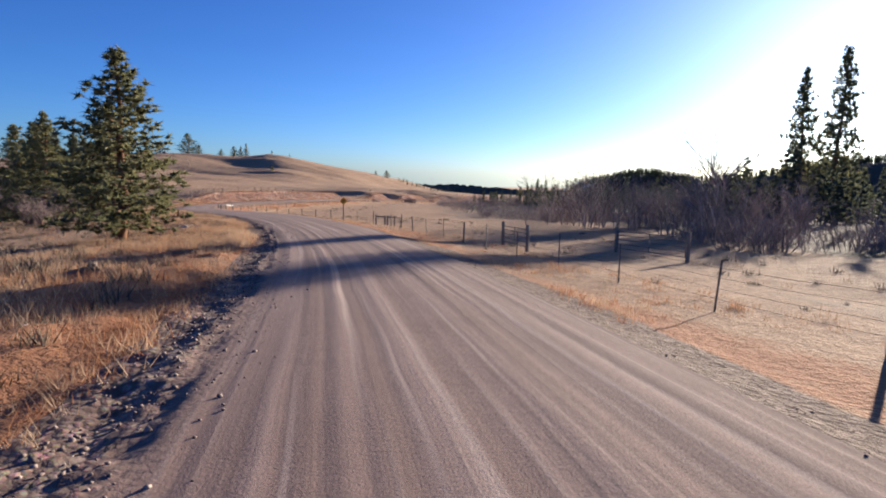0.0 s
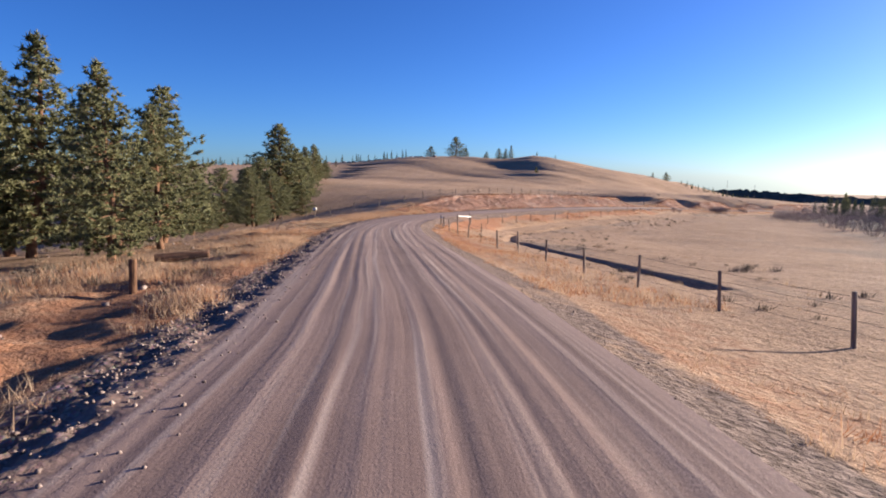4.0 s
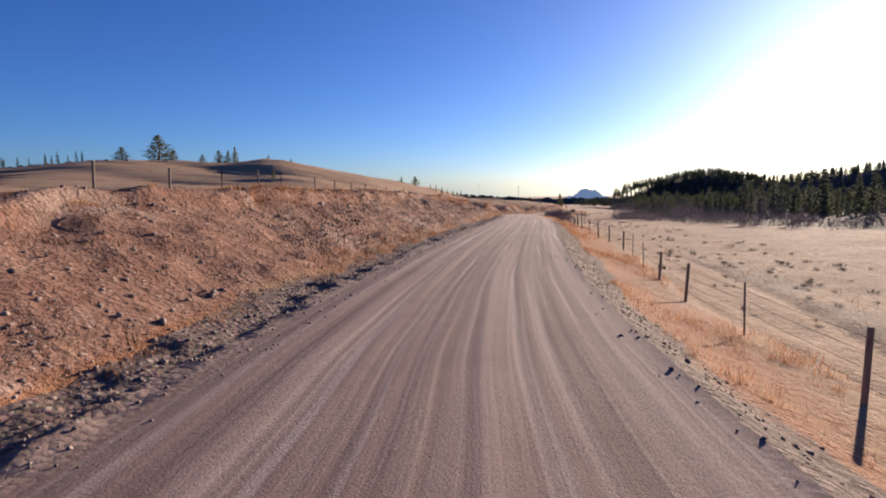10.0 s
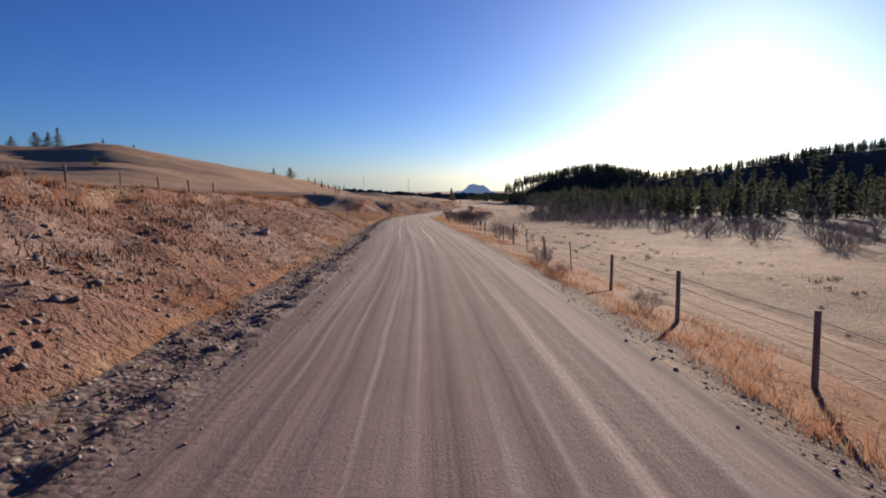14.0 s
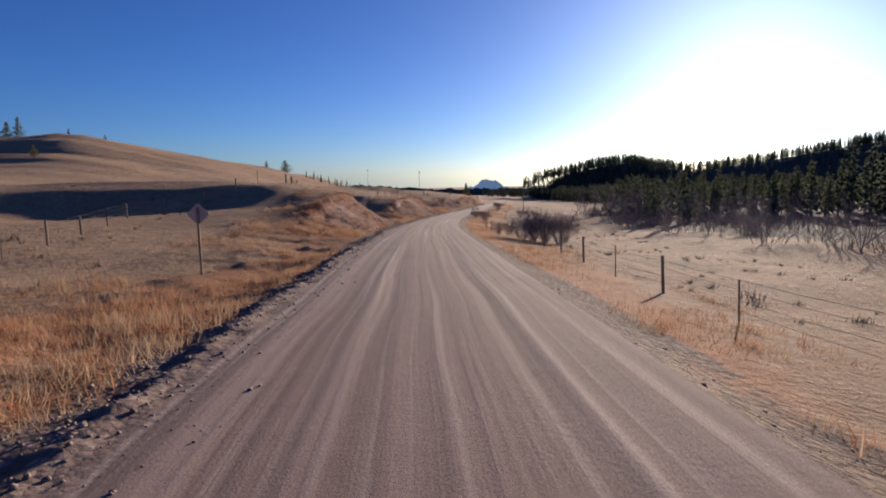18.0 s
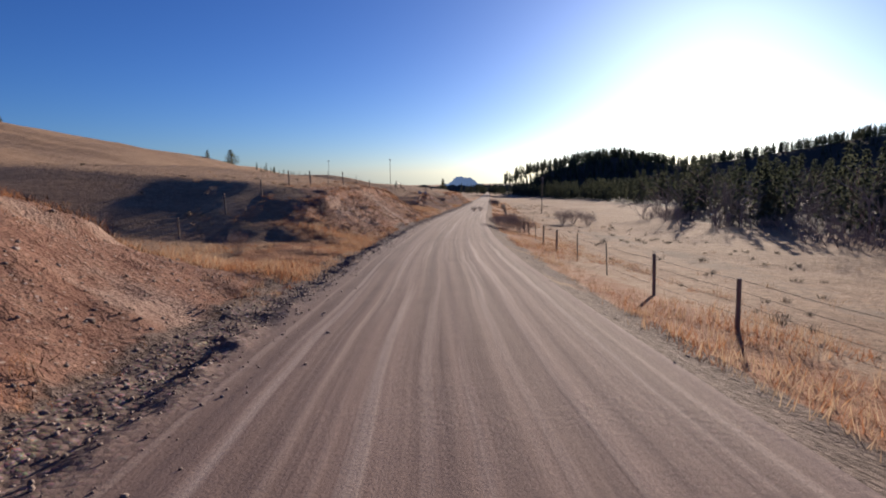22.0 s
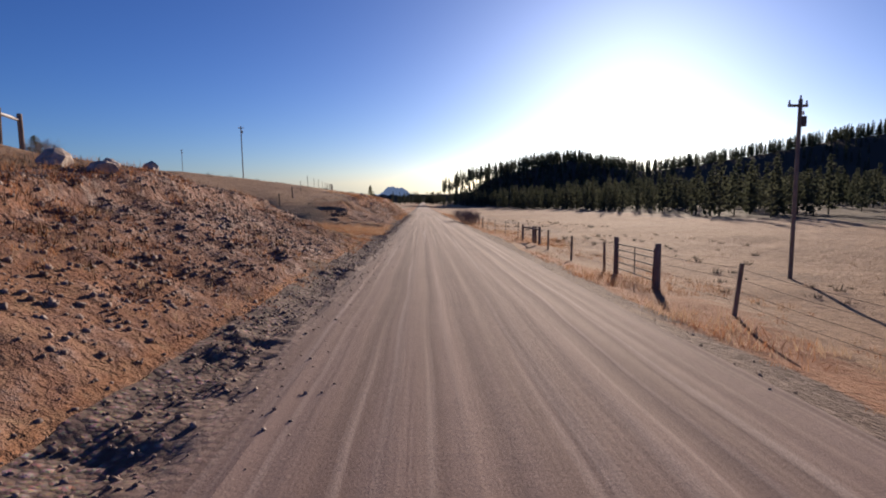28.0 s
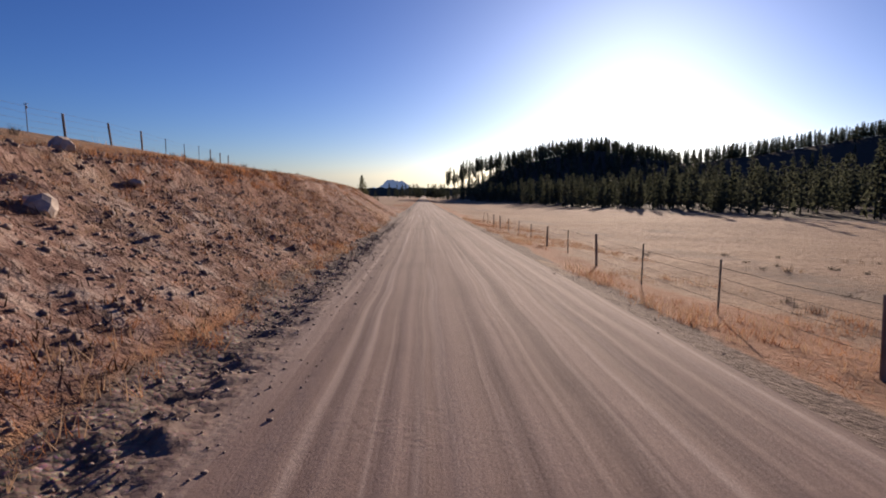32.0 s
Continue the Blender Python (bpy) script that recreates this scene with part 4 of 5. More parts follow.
for _ in range(60):
    s = rng.uniform(335, 425)
    d = float(np.interp(s, BELT_S, BELT_D)) + rng.random() * 30
    rows.append((4 + rng.randrange(4), s, d, -0.1, rng.uniform(7.0, 11.5), 0.08))
for _ in range(60):         # the tall stand that shades the road where the way begins
    rows.append((4 + rng.randrange(4), rng.uniform(32, 56), rng.uniform(27, 36), -0.1, rng.uniform(6.5, 9.5), 0.08))
scatter("creek_brush", SHRUBS + ASPENS, batch(rows), [twig.m], "thicket of leafless grey willows and aspens along the creek", "thicket")


def cottonwood(x, y, height, seed, thick=0.03):
    v, f, _ = bare_shape(seed, 1.0, 0.3, 2, 6, thick, 0.55)
    tree = new("cottonwood_tree")
    tree.matrix_world = Matrix.Translation((x, y, ground_xy(x, y)))
    o = new("crown", mesh("crown", v * height, f, [twig.m]))
    o.parent = tree
    tagged(tree, "old leafless cottonwood with crooked dark branches", "tree", "cottonwoods by the creek")


cottonwood(36, 150, 22, 91)
# unseen tall conifers, added to cast the shade bands where the way begins
for x, y, h in ((58, 141.8, 40), (53.5, 147.8, 38)):
    pine("narrow", x, y, h, "added tall conifer that throws shade on the road", 0.62, "conifers by the creek")

# grey aspens on the near left
for x, y, h in ((-91, 81, 10), (-94, 80, 10), (-97, 84, 10), (-96, 78, 9), (-99, 82, 9.5), (-93, 75, 9), (-101, 80, 10),
                (-43, 43, 5), (-37, 33, 4), (-33, 30, 3.5), (-39, 37, 4.5), (-35, 27, 3.8)):
    tree = new("aspen_tree")
    tree.matrix_world = turn_at((x, y, ground_xy(x, y)), 1.0, None, 0.03)
    k = FINE_ASPENS[random.randrange(4)]
    o = new("crown", mesh("crown", k[0] * h, k[1], [aspen_twig.m]))
    o.parent = tree
    tagged(tree, "leafless pale aspen with fine grey twigs", "tree", "aspens by the road")


def fir_shape(seed):
    rng = random.Random(seed)
    v, f = [], []
    tube(v, f, (0, 0, -0.05), (0, 0, 0.9), 0.016, 0.004, 4)
    for k in range(25):
        u = (k + rng.random()) / 25
        z, r = 0.10 + 0.90 * u, (0.20 if seed % 2 else 0.155) * (1 - u) ** 0.8 + 0.012
        w = k * 2.4 + rng.random()
        c = Vector((math.cos(w) * r * 0.55, math.sin(w) * r * 0.55, z))
        spray(rng, v, f, c, 0.10 + 0.07 * (1 - u), 5, 0.5, (0.16, 0.28))
    return arrays(v, f)


FIRS = [fir_shape(k) for k in range(5)]
far_needle = Mat("forest_needles", 0.85, 0.1)
far_needle.thin(far_needle.ramp(far_needle.noise(0.15, 4), [(0.3, (0.050, 0.062, 0.042)), (0.7, (0.110, 0.115, 0.075))]))
spots, rows = [], []
rng = random.Random(9)
for _ in range(1500):
    s = rng.uniform(-60, 950)
    b = float(np.interp(s, BELT_S, BELT_D))
    d = b + (8 if s > 420 else 40) + rng.random() ** 1.2 * 150
    rows.append((rng.randrange(5), s, d, -0.2, rng.uniform(7.0, 12.5), 0.03))
for _ in range(70):
    s = rng.uniform(345, 430)
    rows.append((rng.randrange(5), s, float(np.interp(s, BELT_S, BELT_D)) + 4 + rng.random() * 50, -0.2, rng.uniform(6, 10), 0.03))
for (ax, ay, az), (bx, by, bz) in zip(CREST_RIGHT, CREST_RIGHT[1:]):
    for _ in range(int(math.hypot(bx - ax, by - ay) * 2.2)):
        f = rng.random()
        x, y = ax + f * (bx - ax) + rng.gauss(0, 11), ay + f * (by - ay) + rng.gauss(0, 11)
        spots.append((rng.randrange(5), turn_at((x, y, ground_xy(x, y) - 0.9), rng.uniform(7, 13), None, 0.03)))
for _ in range(1000):
    s, d = rng.uniform(560, 1000), rng.uniform(10, 230)
    if d > float(np.interp(s, BELT_S, BELT_D)):
        rows.append((rng.randrange(5), s, d, -0.2, rng.uniform(6.5, 11.5), 0.03))
for _ in range(650):
    s = rng.uniform(230, 760)
    rows.append((rng.randrange(5), s, rng.uniform(120, 380), -0.2, rng.uniform(7, 12), 0.03))
for _ in range(70):
    f = rng.random()
    x, y = -190 + f * 120 + rng.gauss(0, 5), 628 + f * 40 + rng.gauss(0, 10)
    spots.append((rng.randrange(5), turn_at((x, y, ground_xy(x, y) - 0.2), rng.uniform(3, 6), None, 0.03)))
scatter("conifer_forest", FIRS, spots + batch(rows), [far_needle.m], "dark conifer forest covering the ridge behind the meadow", "forest")
# scattered pines on the rocky ridge behind the near pines
spots, rows = [], []
for _ in range(75):
    x, y = rng.uniform(-640, -430), 0
    y = float(np.interp(x, (-640, -521, -467, -420), (220, 419, 483, 510))) + rng.gauss(-30, 35)
    spots.append((rng.randrange(5), turn_at((x, y, ground_xy(x, y) - 0.2), rng.uniform(5, 10), None, 0.03)))
scatter("ridge_pines", FIRS, spots, [far_needle.m], "scattered dark pines along the rocky ridge top", "forest")

# ---- grass ----
def tuft_shape(seed, n, height, lean, width):
    rng = random.Random(seed)
    v, f = [], []
    for _ in range(n):
        w = rng.uniform(0, 6.28)
        o = Vector((rng.gauss(0, 0.14), rng.gauss(0, 0.14), -0.03))
        h = height * rng.uniform(0.55, 1.1)
        t = o + Vector((math.cos(w) * lean * h * rng.random(), math.sin(w) * lean * h * rng.random(), h))
        side = Vector((math.sin(w + rng.uniform(-1, 1)), -math.cos(w), 0)).normalized() * width
        v.extend((o - side, o + side, t))
        f.append((len(v) - 3, len(v) - 2, len(v) - 1))
    return arrays(v, f)


GRASS = [tuft_shape(k, 14, 0.34, 0.95, 0.008) for k in range(5)]
WEED = [(a, b, 1) for a, b, _ in (tuft_shape(40 + k, 14, 0.28, 1.2, 0.008) for k in range(4))]
SAGE = [(a, b, 2) for a, b, _ in (tuft_shape(60 + k, 26, 0.34, 1.2, 0.014) for k in range(3))]
CLUMP = [(a, b, 3) for a, b, _ in (tuft_shape(80 + k, 9, 0.16, 1.3, 0.011) for k in range(3))]
KINDS = GRASS + WEED + SAGE + CLUMP
rng = random.Random(21)
SS = np.arange(-40, 620, 1.0)
STEEP = bank_slope(SS)
near = []


def sow(s, d, kinds, lo, hi, to):
    to.append((rng.choice(kinds), s, d, 0.0, rng.uniform(lo, hi), 0.18))


G, Wd, Sg = range(0, 5), range(5, 9), range(9, 12)
for _ in range(34000):
    s = rng.uniform(-6, 560)
    st = float(np.interp(s, SS, STEEP))
    d = -(4.7 + rng.random() ** 1.3 * 9)
    if st > 0.3 and 5.6 < -d < 10.0 and rng.random() < (0.88 if s < 265 else 0.55):
        continue
    tall = 1.0 if st < 0.2 else 0.7
    sow(s, d, G if rng.random() < (0.62 if st < 0.25 else 0.3) else Wd, 0.55 * tall, 1.2 * tall, near)
for _ in range(5200):        # tall pale grass beside the first stretch
    s = rng.uniform(20, 150)
    sow(s, -(5.2 + abs(rng.gauss(0, 2.6))), G, 0.8, 1.45, near)
for _ in range(14000):        # tall rusty grass in the hollows between the cuts
    s = rng.uniform(215, 545)
    if float(np.interp(s, SS, STEEP)) < 0.24:
        sow(s, -(5.1 + abs(rng.gauss(0, 4.0))), G if rng.random() < 0.4 else Wd, 0.6, 1.2, near)
for _ in range(15000):
    s = rng.uniform(8, 560)
    d = 4.7 + rng.random() ** 1.3 * (3.6 if 120 < s < 260 else 6)
    sow(s, d, G if rng.random() < (0.3 if 95 < s < 230 else 0.55) else Wd, 0.5, 1.15, near)
for _ in range(3000):
    s = rng.uniform(-5, 85)
    sow(s, -(6 + rng.random() * 22), Sg if rng.random() < 0.45 else (G if rng.random() < 0.6 else Wd), 0.7, 1.5, near)
for _ in range(2600):
    s = rng.uniform(80, 560)
    sow(s, -(12 + rng.random() ** 1.4 * 60), Sg if rng.random() < 0.45 else G, 0.5, 1.2, near)
for _ in range(2200):
    s = rng.uniform(8, 520)
    sow(s, 9 + rng.random() * 14, Sg if rng.random() < 0.6 else G, 0.4, 1.0, near)
for _ in range(15000):       # dead dark weed clumps on the bare cuts
    s = rng.uniform(140, 560)
    if float(np.interp(s, SS, STEEP)) > 0.22:
        sow(s, -(5.0 + rng.random() * 6), range(12, 15), 0.5, 1.3, near)
for _ in range(7000):        # turf hanging over the crest of the cuts
    s = rng.uniform(140, 560)
    if float(np.interp(s, SS, STEEP)) > 0.25:
        sow(s, -(9.7 + rng.gauss(0, 0.45)), (5, 6, 7, 8, 12, 13, 14), 0.6, 1.2, near)
patch = fbm(np.array([r[1] for r in near]), np.array([r[2] for r in near]), 4.0, 2, 77)
near = [(*r[:4], r[4] * (0.85 + 0.5 * p), r[5]) for r, p in zip(near, patch) if rng.random() < 0.65 + p]
scatter("verge_grass", KINDS, batch(near), [straw.m, russet.m, sagegreen.m, umber.m], "tall dry straw-coloured grass and russet weeds on the verges", "grass")

# ---- stones ----
stone = Mat("stone", 0.9, 0.2)
stone.color(stone.mix(0.5, stone.ramp(stone.island(), [(0.0, (0.10, 0.072, 0.063)), (0.6, (0.21, 0.157, 0.138)), (0.88, (0.29, 0.225, 0.197)), (1.0, (0.42, 0.345, 0.305))]),
                      stone.ramp(stone.noise(6.0, 5), [(0.3, (0.12, 0.086, 0.075)), (0.7, (0.29, 0.23, 0.20))])))
stone.bump(stone.noise(12.0, 5), 0.5, 0.03)


def rock_shape(seed, sub=1):
    rng = random.Random(seed)
    bm = bmesh.new()
    bmesh.ops.create_icosphere(bm, subdivisions=sub, radius=0.5)
    s = (rng.uniform(0.8, 1.3), rng.uniform(0.7, 1.1), rng.uniform(0.5, 0.85))
    for v in bm.verts:
        k = rng.uniform(0.78, 1.15)
        v.co = Vector((v.co.x * s[0], v.co.y * s[1], v.co.z * s[2])) * k
    out = arrays([v.co.copy() for v in bm.verts], [tuple(q.index for q in p.verts) for p in bm.faces])
    bm.free()
    return out


def chip_shape(seed):
    """A small angular stone: a block with its corners knocked about."""
    rng = random.Random(seed)
    v = [Vector((x * rng.uniform(0.25, 0.62), y * rng.uniform(0.22, 0.5), z * rng.uniform(0.16, 0.42))) for x in (-1, 1) for y in (-1, 1) for z in (-1, 1)]
    quads = ((0, 1, 3, 2), (4, 6, 7, 5), (0, 4, 5, 1), (2, 3, 7, 6), (0, 2, 6, 4), (1, 5, 7, 3))
    return arrays(v, [t for a, b, c, d in quads for t in ((a, b, c), (a, c, d))])


CHIPS = [chip_shape(k) for k in range(8)]
PEBBLES = [rock_shape(k) for k in range(6)]
rng = random.Random(33)
spots, rows = [], []
for _ in range(19000):      # the windrow of loose stones and clods along the road's edge
    s = rng.uniform(-4, 540)
    d = -(4.35 + rng.gauss(0, 0.33))
    if 105 < s < 215 and rng.random() < 0.3:
        d = 4.2 + rng.gauss(0, 0.4)
    z = 0.015 + 0.02 * rng.random() + 0.03 * rng.random() ** 9
    rows.append((rng.randrange(8), s, d, z * 0.1, z * 1.5, 0.8))
for _ in range(6000):       # small gravel strewn over the road's edges
    s = rng.uniform(-4, 540)
    d = -(3.4 + rng.gauss(0, 0.4)) if rng.random() < 0.75 else 4.1 + rng.gauss(0, 0.3)
    z = 0.013 + 0.028 * rng.random() ** 3
    rows.append((rng.randrange(8), s, d, z * 0.1, z * 1.5, 0.8))
for _ in range(19000):      # stones in the cuts
    s = rng.uniform(150, 540)
    if float(np.interp(s, SS, STEEP)) < 0.2:
        continue
    z = 0.016 + 0.026 * rng.random() ** 2 + 0.06 * rng.random() ** 16
    rows.append((rng.randrange(8), s, -(4.8 + rng.random() ** 1.4 * 5.8), z * 0.1, z * 1.5, 0.8))
for _ in range(900):
    s = rng.uniform(-4, 120)
    z = 0.03 + 0.2 * rng.random() ** 8
    rows.append((rng.randrange(8), s, -(5 + rng.random() * 14), z * 0.1, z, 0.6))
for s0, wd, n in ((430, 11, 4200), (497, 13, 3000), (196, 16, 3600), (364, 8, 1300)):      # broken rock in the cuts
    for _ in range(n):
        s, z = rng.gauss(s0, wd), 0.022 + 0.04 * rng.random() ** 1.5 + 0.06 * rng.random() ** 8
        rows.append((rng.randrange(8), s, -(5.6 + rng.random() * 5.0), z * 0.05, z * 1.4, 0.9))
scatter("loose_stones", CHIPS, batch(rows), [stone.m], "loose grey-brown stones along the road edge and cuts", "stones")


rows, spots = [], []
for _ in range(90):         # the rocky rim far behind the pines
    f = rng.random()
    x, y = -590 + 190 * f + rng.gauss(0, 8), float(np.interp(-590 + 190 * f, (-620, -521, -467, -400), (235, 419, 483, 520))) - 12 + rng.gauss(0, 7)
    spots.append((rng.randrange(6), turn_at((x, y, ground_xy(x, y)), rng.uniform(1.5, 5.0), None, 0.4)))
scatter("rim_rocks", PEBBLES, spots, [stone.m], "broken orange-brown rocks along the far ridge top", "rocks")


pale_stone = Mat("pale_stone", 0.9, 0.2)
pale_stone.color(pale_stone.ramp(pale_stone.noise(5.0, 5), [(0.3, (0.26, 0.205, 0.175)), (0.7, (0.50, 0.42, 0.36))]))
pale_stone.bump(pale_stone.noise(9.0, 5), 0.5, 0.04)


def boulder(x_s, d, size, label):
    v, f, _ = rock_shape(int(x_s * 7 + size * 100), 2)
    o = new("boulder", mesh("boulder", v * size * 0.8, f, [pale_stone.m], False))
    o.matrix_world = turn_at(place(x_s, d, size * 0.12), 1.0, None, 0.3)
    return tagged(o, label, "rock", "boulders in the cuts")


for s, d, z in ((429, -11.2, 1.3), (433, -10.6, 0.7), (499, -10.6, 1.0), (502, -10.2, 0.8), (495, -9.8, 0.7), (199, -8.6, 0.7), (200, -9.0, 0.5), (198.2, -8.2, 0.45), (375, -5.2, 0.55), (374.4, -5.6, 0.35), (359, -7.2, 0.4), (452, -9.4, 0.5), (43, -9.0, 0.5), (41.8, -9.6, 0.45), (36, -7.4, 0.35),
                (429, -10.0, 0.9), (430.2, -10.4, 0.7), (485, -8.0, 0.5), (492, -8.6, 0.6), (498, -8.2, 0.7), (503, -9, 0.6), (177, -9.2, 0.5), (223, -6.6, 0.45)):
    boulder(s, d, z, "pale weathered boulder lying on the earth bank")


# ---- fences, signs and poles ----
wood = Mat("weathered_wood", 0.9, 0.15)
wood.color(wood.ramp(wood.noise(4.0, 5, 0.7, None, (3, 3, 0.4)), [(0.3, (0.12, 0.085, 0.065)), (0.7, (0.33, 0.26, 0.21))]))
wood.bump(wood.noise(8.0, 4, 0.7, None, (4, 4, 0.4)), 0.6, 0.02)
pale_wood = Mat("pale_bare_wood", 0.85, 0.2)
pale_wood.color(pale_wood.ramp(pale_wood.noise(4.0, 5, 0.7, None, (3, 3, 0.4)), [(0.3, (0.38, 0.33, 0.28)), (0.7, (0.62, 0.57, 0.50))]))
steel = Mat("rusty_steel", 0.8, 0.2, 0.2)
steel.color(steel.ramp(steel.noise(15.0, 4), [(0.35, (0.10, 0.075, 0.06)), (0.65, (0.25, 0.22, 0.20))]))
yellow = Mat("yellow_sign_face", 0.45, 0.4)
yellow.color(yellow.ramp(yellow.noise(3.0, 4), [(0.3, (0.55, 0.26, 0.015)), (0.7, (0.72, 0.38, 0.03))]))
black = Mat("black_sign_ink", 0.5, 0.3)
black.color((0.012, 0.012, 0.012))
tin = Mat("bare_sign_back", 0.65, 0.3, 0.0)
tin.color(tin.ramp(tin.noise(5.0, 4), [(0.3, (0.40, 0.34, 0.29)), (0.7, (0.55, 0.48, 0.42))]))
white = Mat("white_paint", 0.6, 0.3)
white.color(white.ramp(white.noise(6.0, 4), [(0.3, (0.62, 0.60, 0.55)), (0.7, (0.80, 0.78, 0.74))]))


def log_bm(radius, length, n=8, lean=0.0, seed=0, ends=True):
    """A rough round timber standing on its end, a little bevelled at the top."""
    rng = random.Random(seed)
    bm = bmesh.new()
    rings = []
    for z, k in ((-0.5, 1.03), (0.0, 1.04), (length * 0.5, 0.98), (length - radius * 0.35, 0.95), (length, 0.72)):
        rings.append([bm.verts.new((math.cos(6.2832 * i / n) * radius * k * rng.uniform(0.94, 1.06) + lean * z, math.sin(6.2832 * i / n) * radius * k * rng.uniform(0.94, 1.06), z)) for i in range(n)])
    for a, b in zip(rings, rings[1:]):
        for i in range(n):
            bm.faces.new((a[i], a[(i + 1) % n], b[(i + 1) % n], b[i]))
    bm.faces.new(rings[-1])
    bm.faces.new(rings[0][::-1])
    return bm


def to_mesh(name, bm, mat):
    me = bpy.data.meshes.new(name)
    bm.to_mesh(me)
    bm.free()
    me.materials.append(mat)
    return me


POSTS = [to_mesh("post", log_bm(0.055, 1.28, 7, 0.03 * (k - 1), k), wood.m) for k in range(4)]
bm = bmesh.new()
for w, dpt, o in ((0.045, 0.007, 0.0), (0.007, 0.04, 0.02)):
    r = bmesh.ops.create_cube(bm, size=1.0)
    bmesh.ops.scale(bm, vec=(w, dpt, 1.75), verts=r["verts"])
    bmesh.ops.translate(bm, vec=(0, o, 0.42), verts=r["verts"])
STEEL_POST = to_mesh("steel_post", bm, steel.m)


def wire_mesh(pts, height, radius=0.0045):
    """One wire from post to post, sagging a little between them."""
    way_pts = []
    for a, b in zip(pts, pts[1:]):
        way_pts += [a + Vector((0, 0, height)), a.lerp(b, 0.5) + Vector((0, 0, height - 0.03))]
    way_pts.append(pts[-1] + Vector((0, 0, height)))
    v, f = [], []
    for k, q in enumerate(way_pts):
        h = (way_pts[min(k + 1, len(way_pts) - 1)] - way_pts[max(k - 1, 0)]).normalized()
        x = h.cross(Vector((0, 0, 1))).normalized()
        y = x.cross(h)
        v += [q + (x * math.cos(2.0944 * i) + y * math.sin(2.0944 * i)) * radius for i in range(3)]
        if k:
            b = 3 * k
            f += [(b - 3 + i, b - 3 + (i + 1) % 3, b + (i + 1) % 3, b + i) for i in range(3)]
    return mesh("wire", v, f, [steel.m])


def fence(pts, label, steel_share=0.3, seed=0, wires=(0.35, 0.62, 0.9, 1.15)):
    """A wire fence with a post at each of pts."""
    rng = random.Random(seed)
    top = new("wire_fence")
    for p in pts:
        me = STEEL_POST if rng.random() < steel_share else POSTS[rng.randrange(4)]
        o = new("post", me)
        o.parent = top
        o.matrix_world = Matrix.Translation(p) @ Euler((rng.gauss(0, 0.03), rng.gauss(0, 0.03), rng.uniform(0, 6.28))).to_matrix().to_4x4() @ Matrix.Diagonal((1, 1, rng.uniform(0.9, 1.08), 1))
    for h in wires:
        o = new("wire", wire_mesh(pts, h))
        o.parent = top
    return tagged(top, label, "fence", "ranch fences")


def along(poly, step):
    """Points every step metres along a plan polyline."""
    poly = [Vector(p) for p in poly]
    out, left = [], 0.0
    for a, b in zip(poly, poly[1:]):
        n = (b - a).length
        k = left
        while k < n:
            out.append(a.lerp(b, k / n))
            k += step
        left = k - n
    return [Vector((p.x, p.y, ground_xy(p.x, p.y))) for p in out]


fence(along([(-132, 104), (-113, 117.5), (-102.9, 122.9), (-98.5, 128.7), (-97.5, 142), (-98.5, 155), (-100.3, 164.6)], 4.6), "weathered wire fence with wooden posts on the grassy slope", 0.2, 1)
fence(along([(-100.5, 168), (-101, 180), (-102, 200), (-103, 222), (-104, 240), (-109, 258), (-113.2, 273.3), (-110, 285), (-108.6, 295)], 4.8), "sagging wire fence along the top of the road cut", 0.3, 2)
fence(along([(-107.6, 299), (-106, 310), (-102, 330), (-99, 350), (-95.5, 366), (-98, 385), (-98, 399.8), (-95.8, 412)], 4.8), "wire fence crossing a shallow grassy gully", 0.4, 3)
fence(along([(-95.4, 417), (-95, 432), (-91.8, 448.8), (-90.5, 463), (-89.8, 476), (-89.5, 492), (-90, 510), (-91, 530)], 4.8), "wire fence climbing the grassy knoll", 0.4, 4)
R_FENCE = ((8, 9), (35, 9), (54, 11), (71, 10.7), (90, 9), (102, 8), (113, 6.6), (121.5, 5.0))
R_FENCE2 = ((139.2, 5.3), (144, 6.4), (151.6, 6.95), (172, 7.4), (190, 8.2), (211, 6.8), (244, 7.4), (276, 9), (299, 9), (324, 7.2), (349, 6.9), (399, 6.6), (434, 7.2), (448, 7.0))
R_FENCE3 = ((456, 6.8), (470, 6.2), (520, 7), (560, 7))


def by_road(table):
    return [tuple(plan_point(s, d)) for s, d in table]


fence(along(by_road(R_FENCE), 4.4), "wire fence with leaning posts along the meadow edge", 0.2, 5)
fence(along(by_road(R_FENCE2), 5.0), "wire fence below the road bank along the meadow", 0.4, 6)
fence(along(by_road(R_FENCE3), 5.0), "low wire fence along the wide meadow", 0.5, 7)


def brace(p, q, height, label, rail=None):
    """An H-brace: two stout posts and a rail between them."""
    top = new("fence_brace")
    p, q = Vector(p), Vector(q)
    for k, a in enumerate((p, q)):
        o = part("post", log_bm(0.09, height, 10, 0.0, 50 + k), wood.m, top, "", True)
        o.matrix_world = Matrix.Translation(a)
    a, b = p + Vector((0, 0, height * 0.84)), q + Vector((0, 0, height * 0.84))
    bm = log_bm(0.065, (b - a).length, 8, 0.0, 60)
    for v in bm.verts:
        v.co.z = max(v.co.z, -0.06)
    o = part("rail", bm, rail or pale_wood.m, top, "pale peeled rail", True)
    o.matrix_world = Matrix.Translation(a) @ (b - a).to_track_quat("Z", "Y").to_matrix().to_4x4()
    return tagged(top, label, "fence brace", "fence braces")


def gpt(x, y):
    return (x, y, ground_xy(x, y))


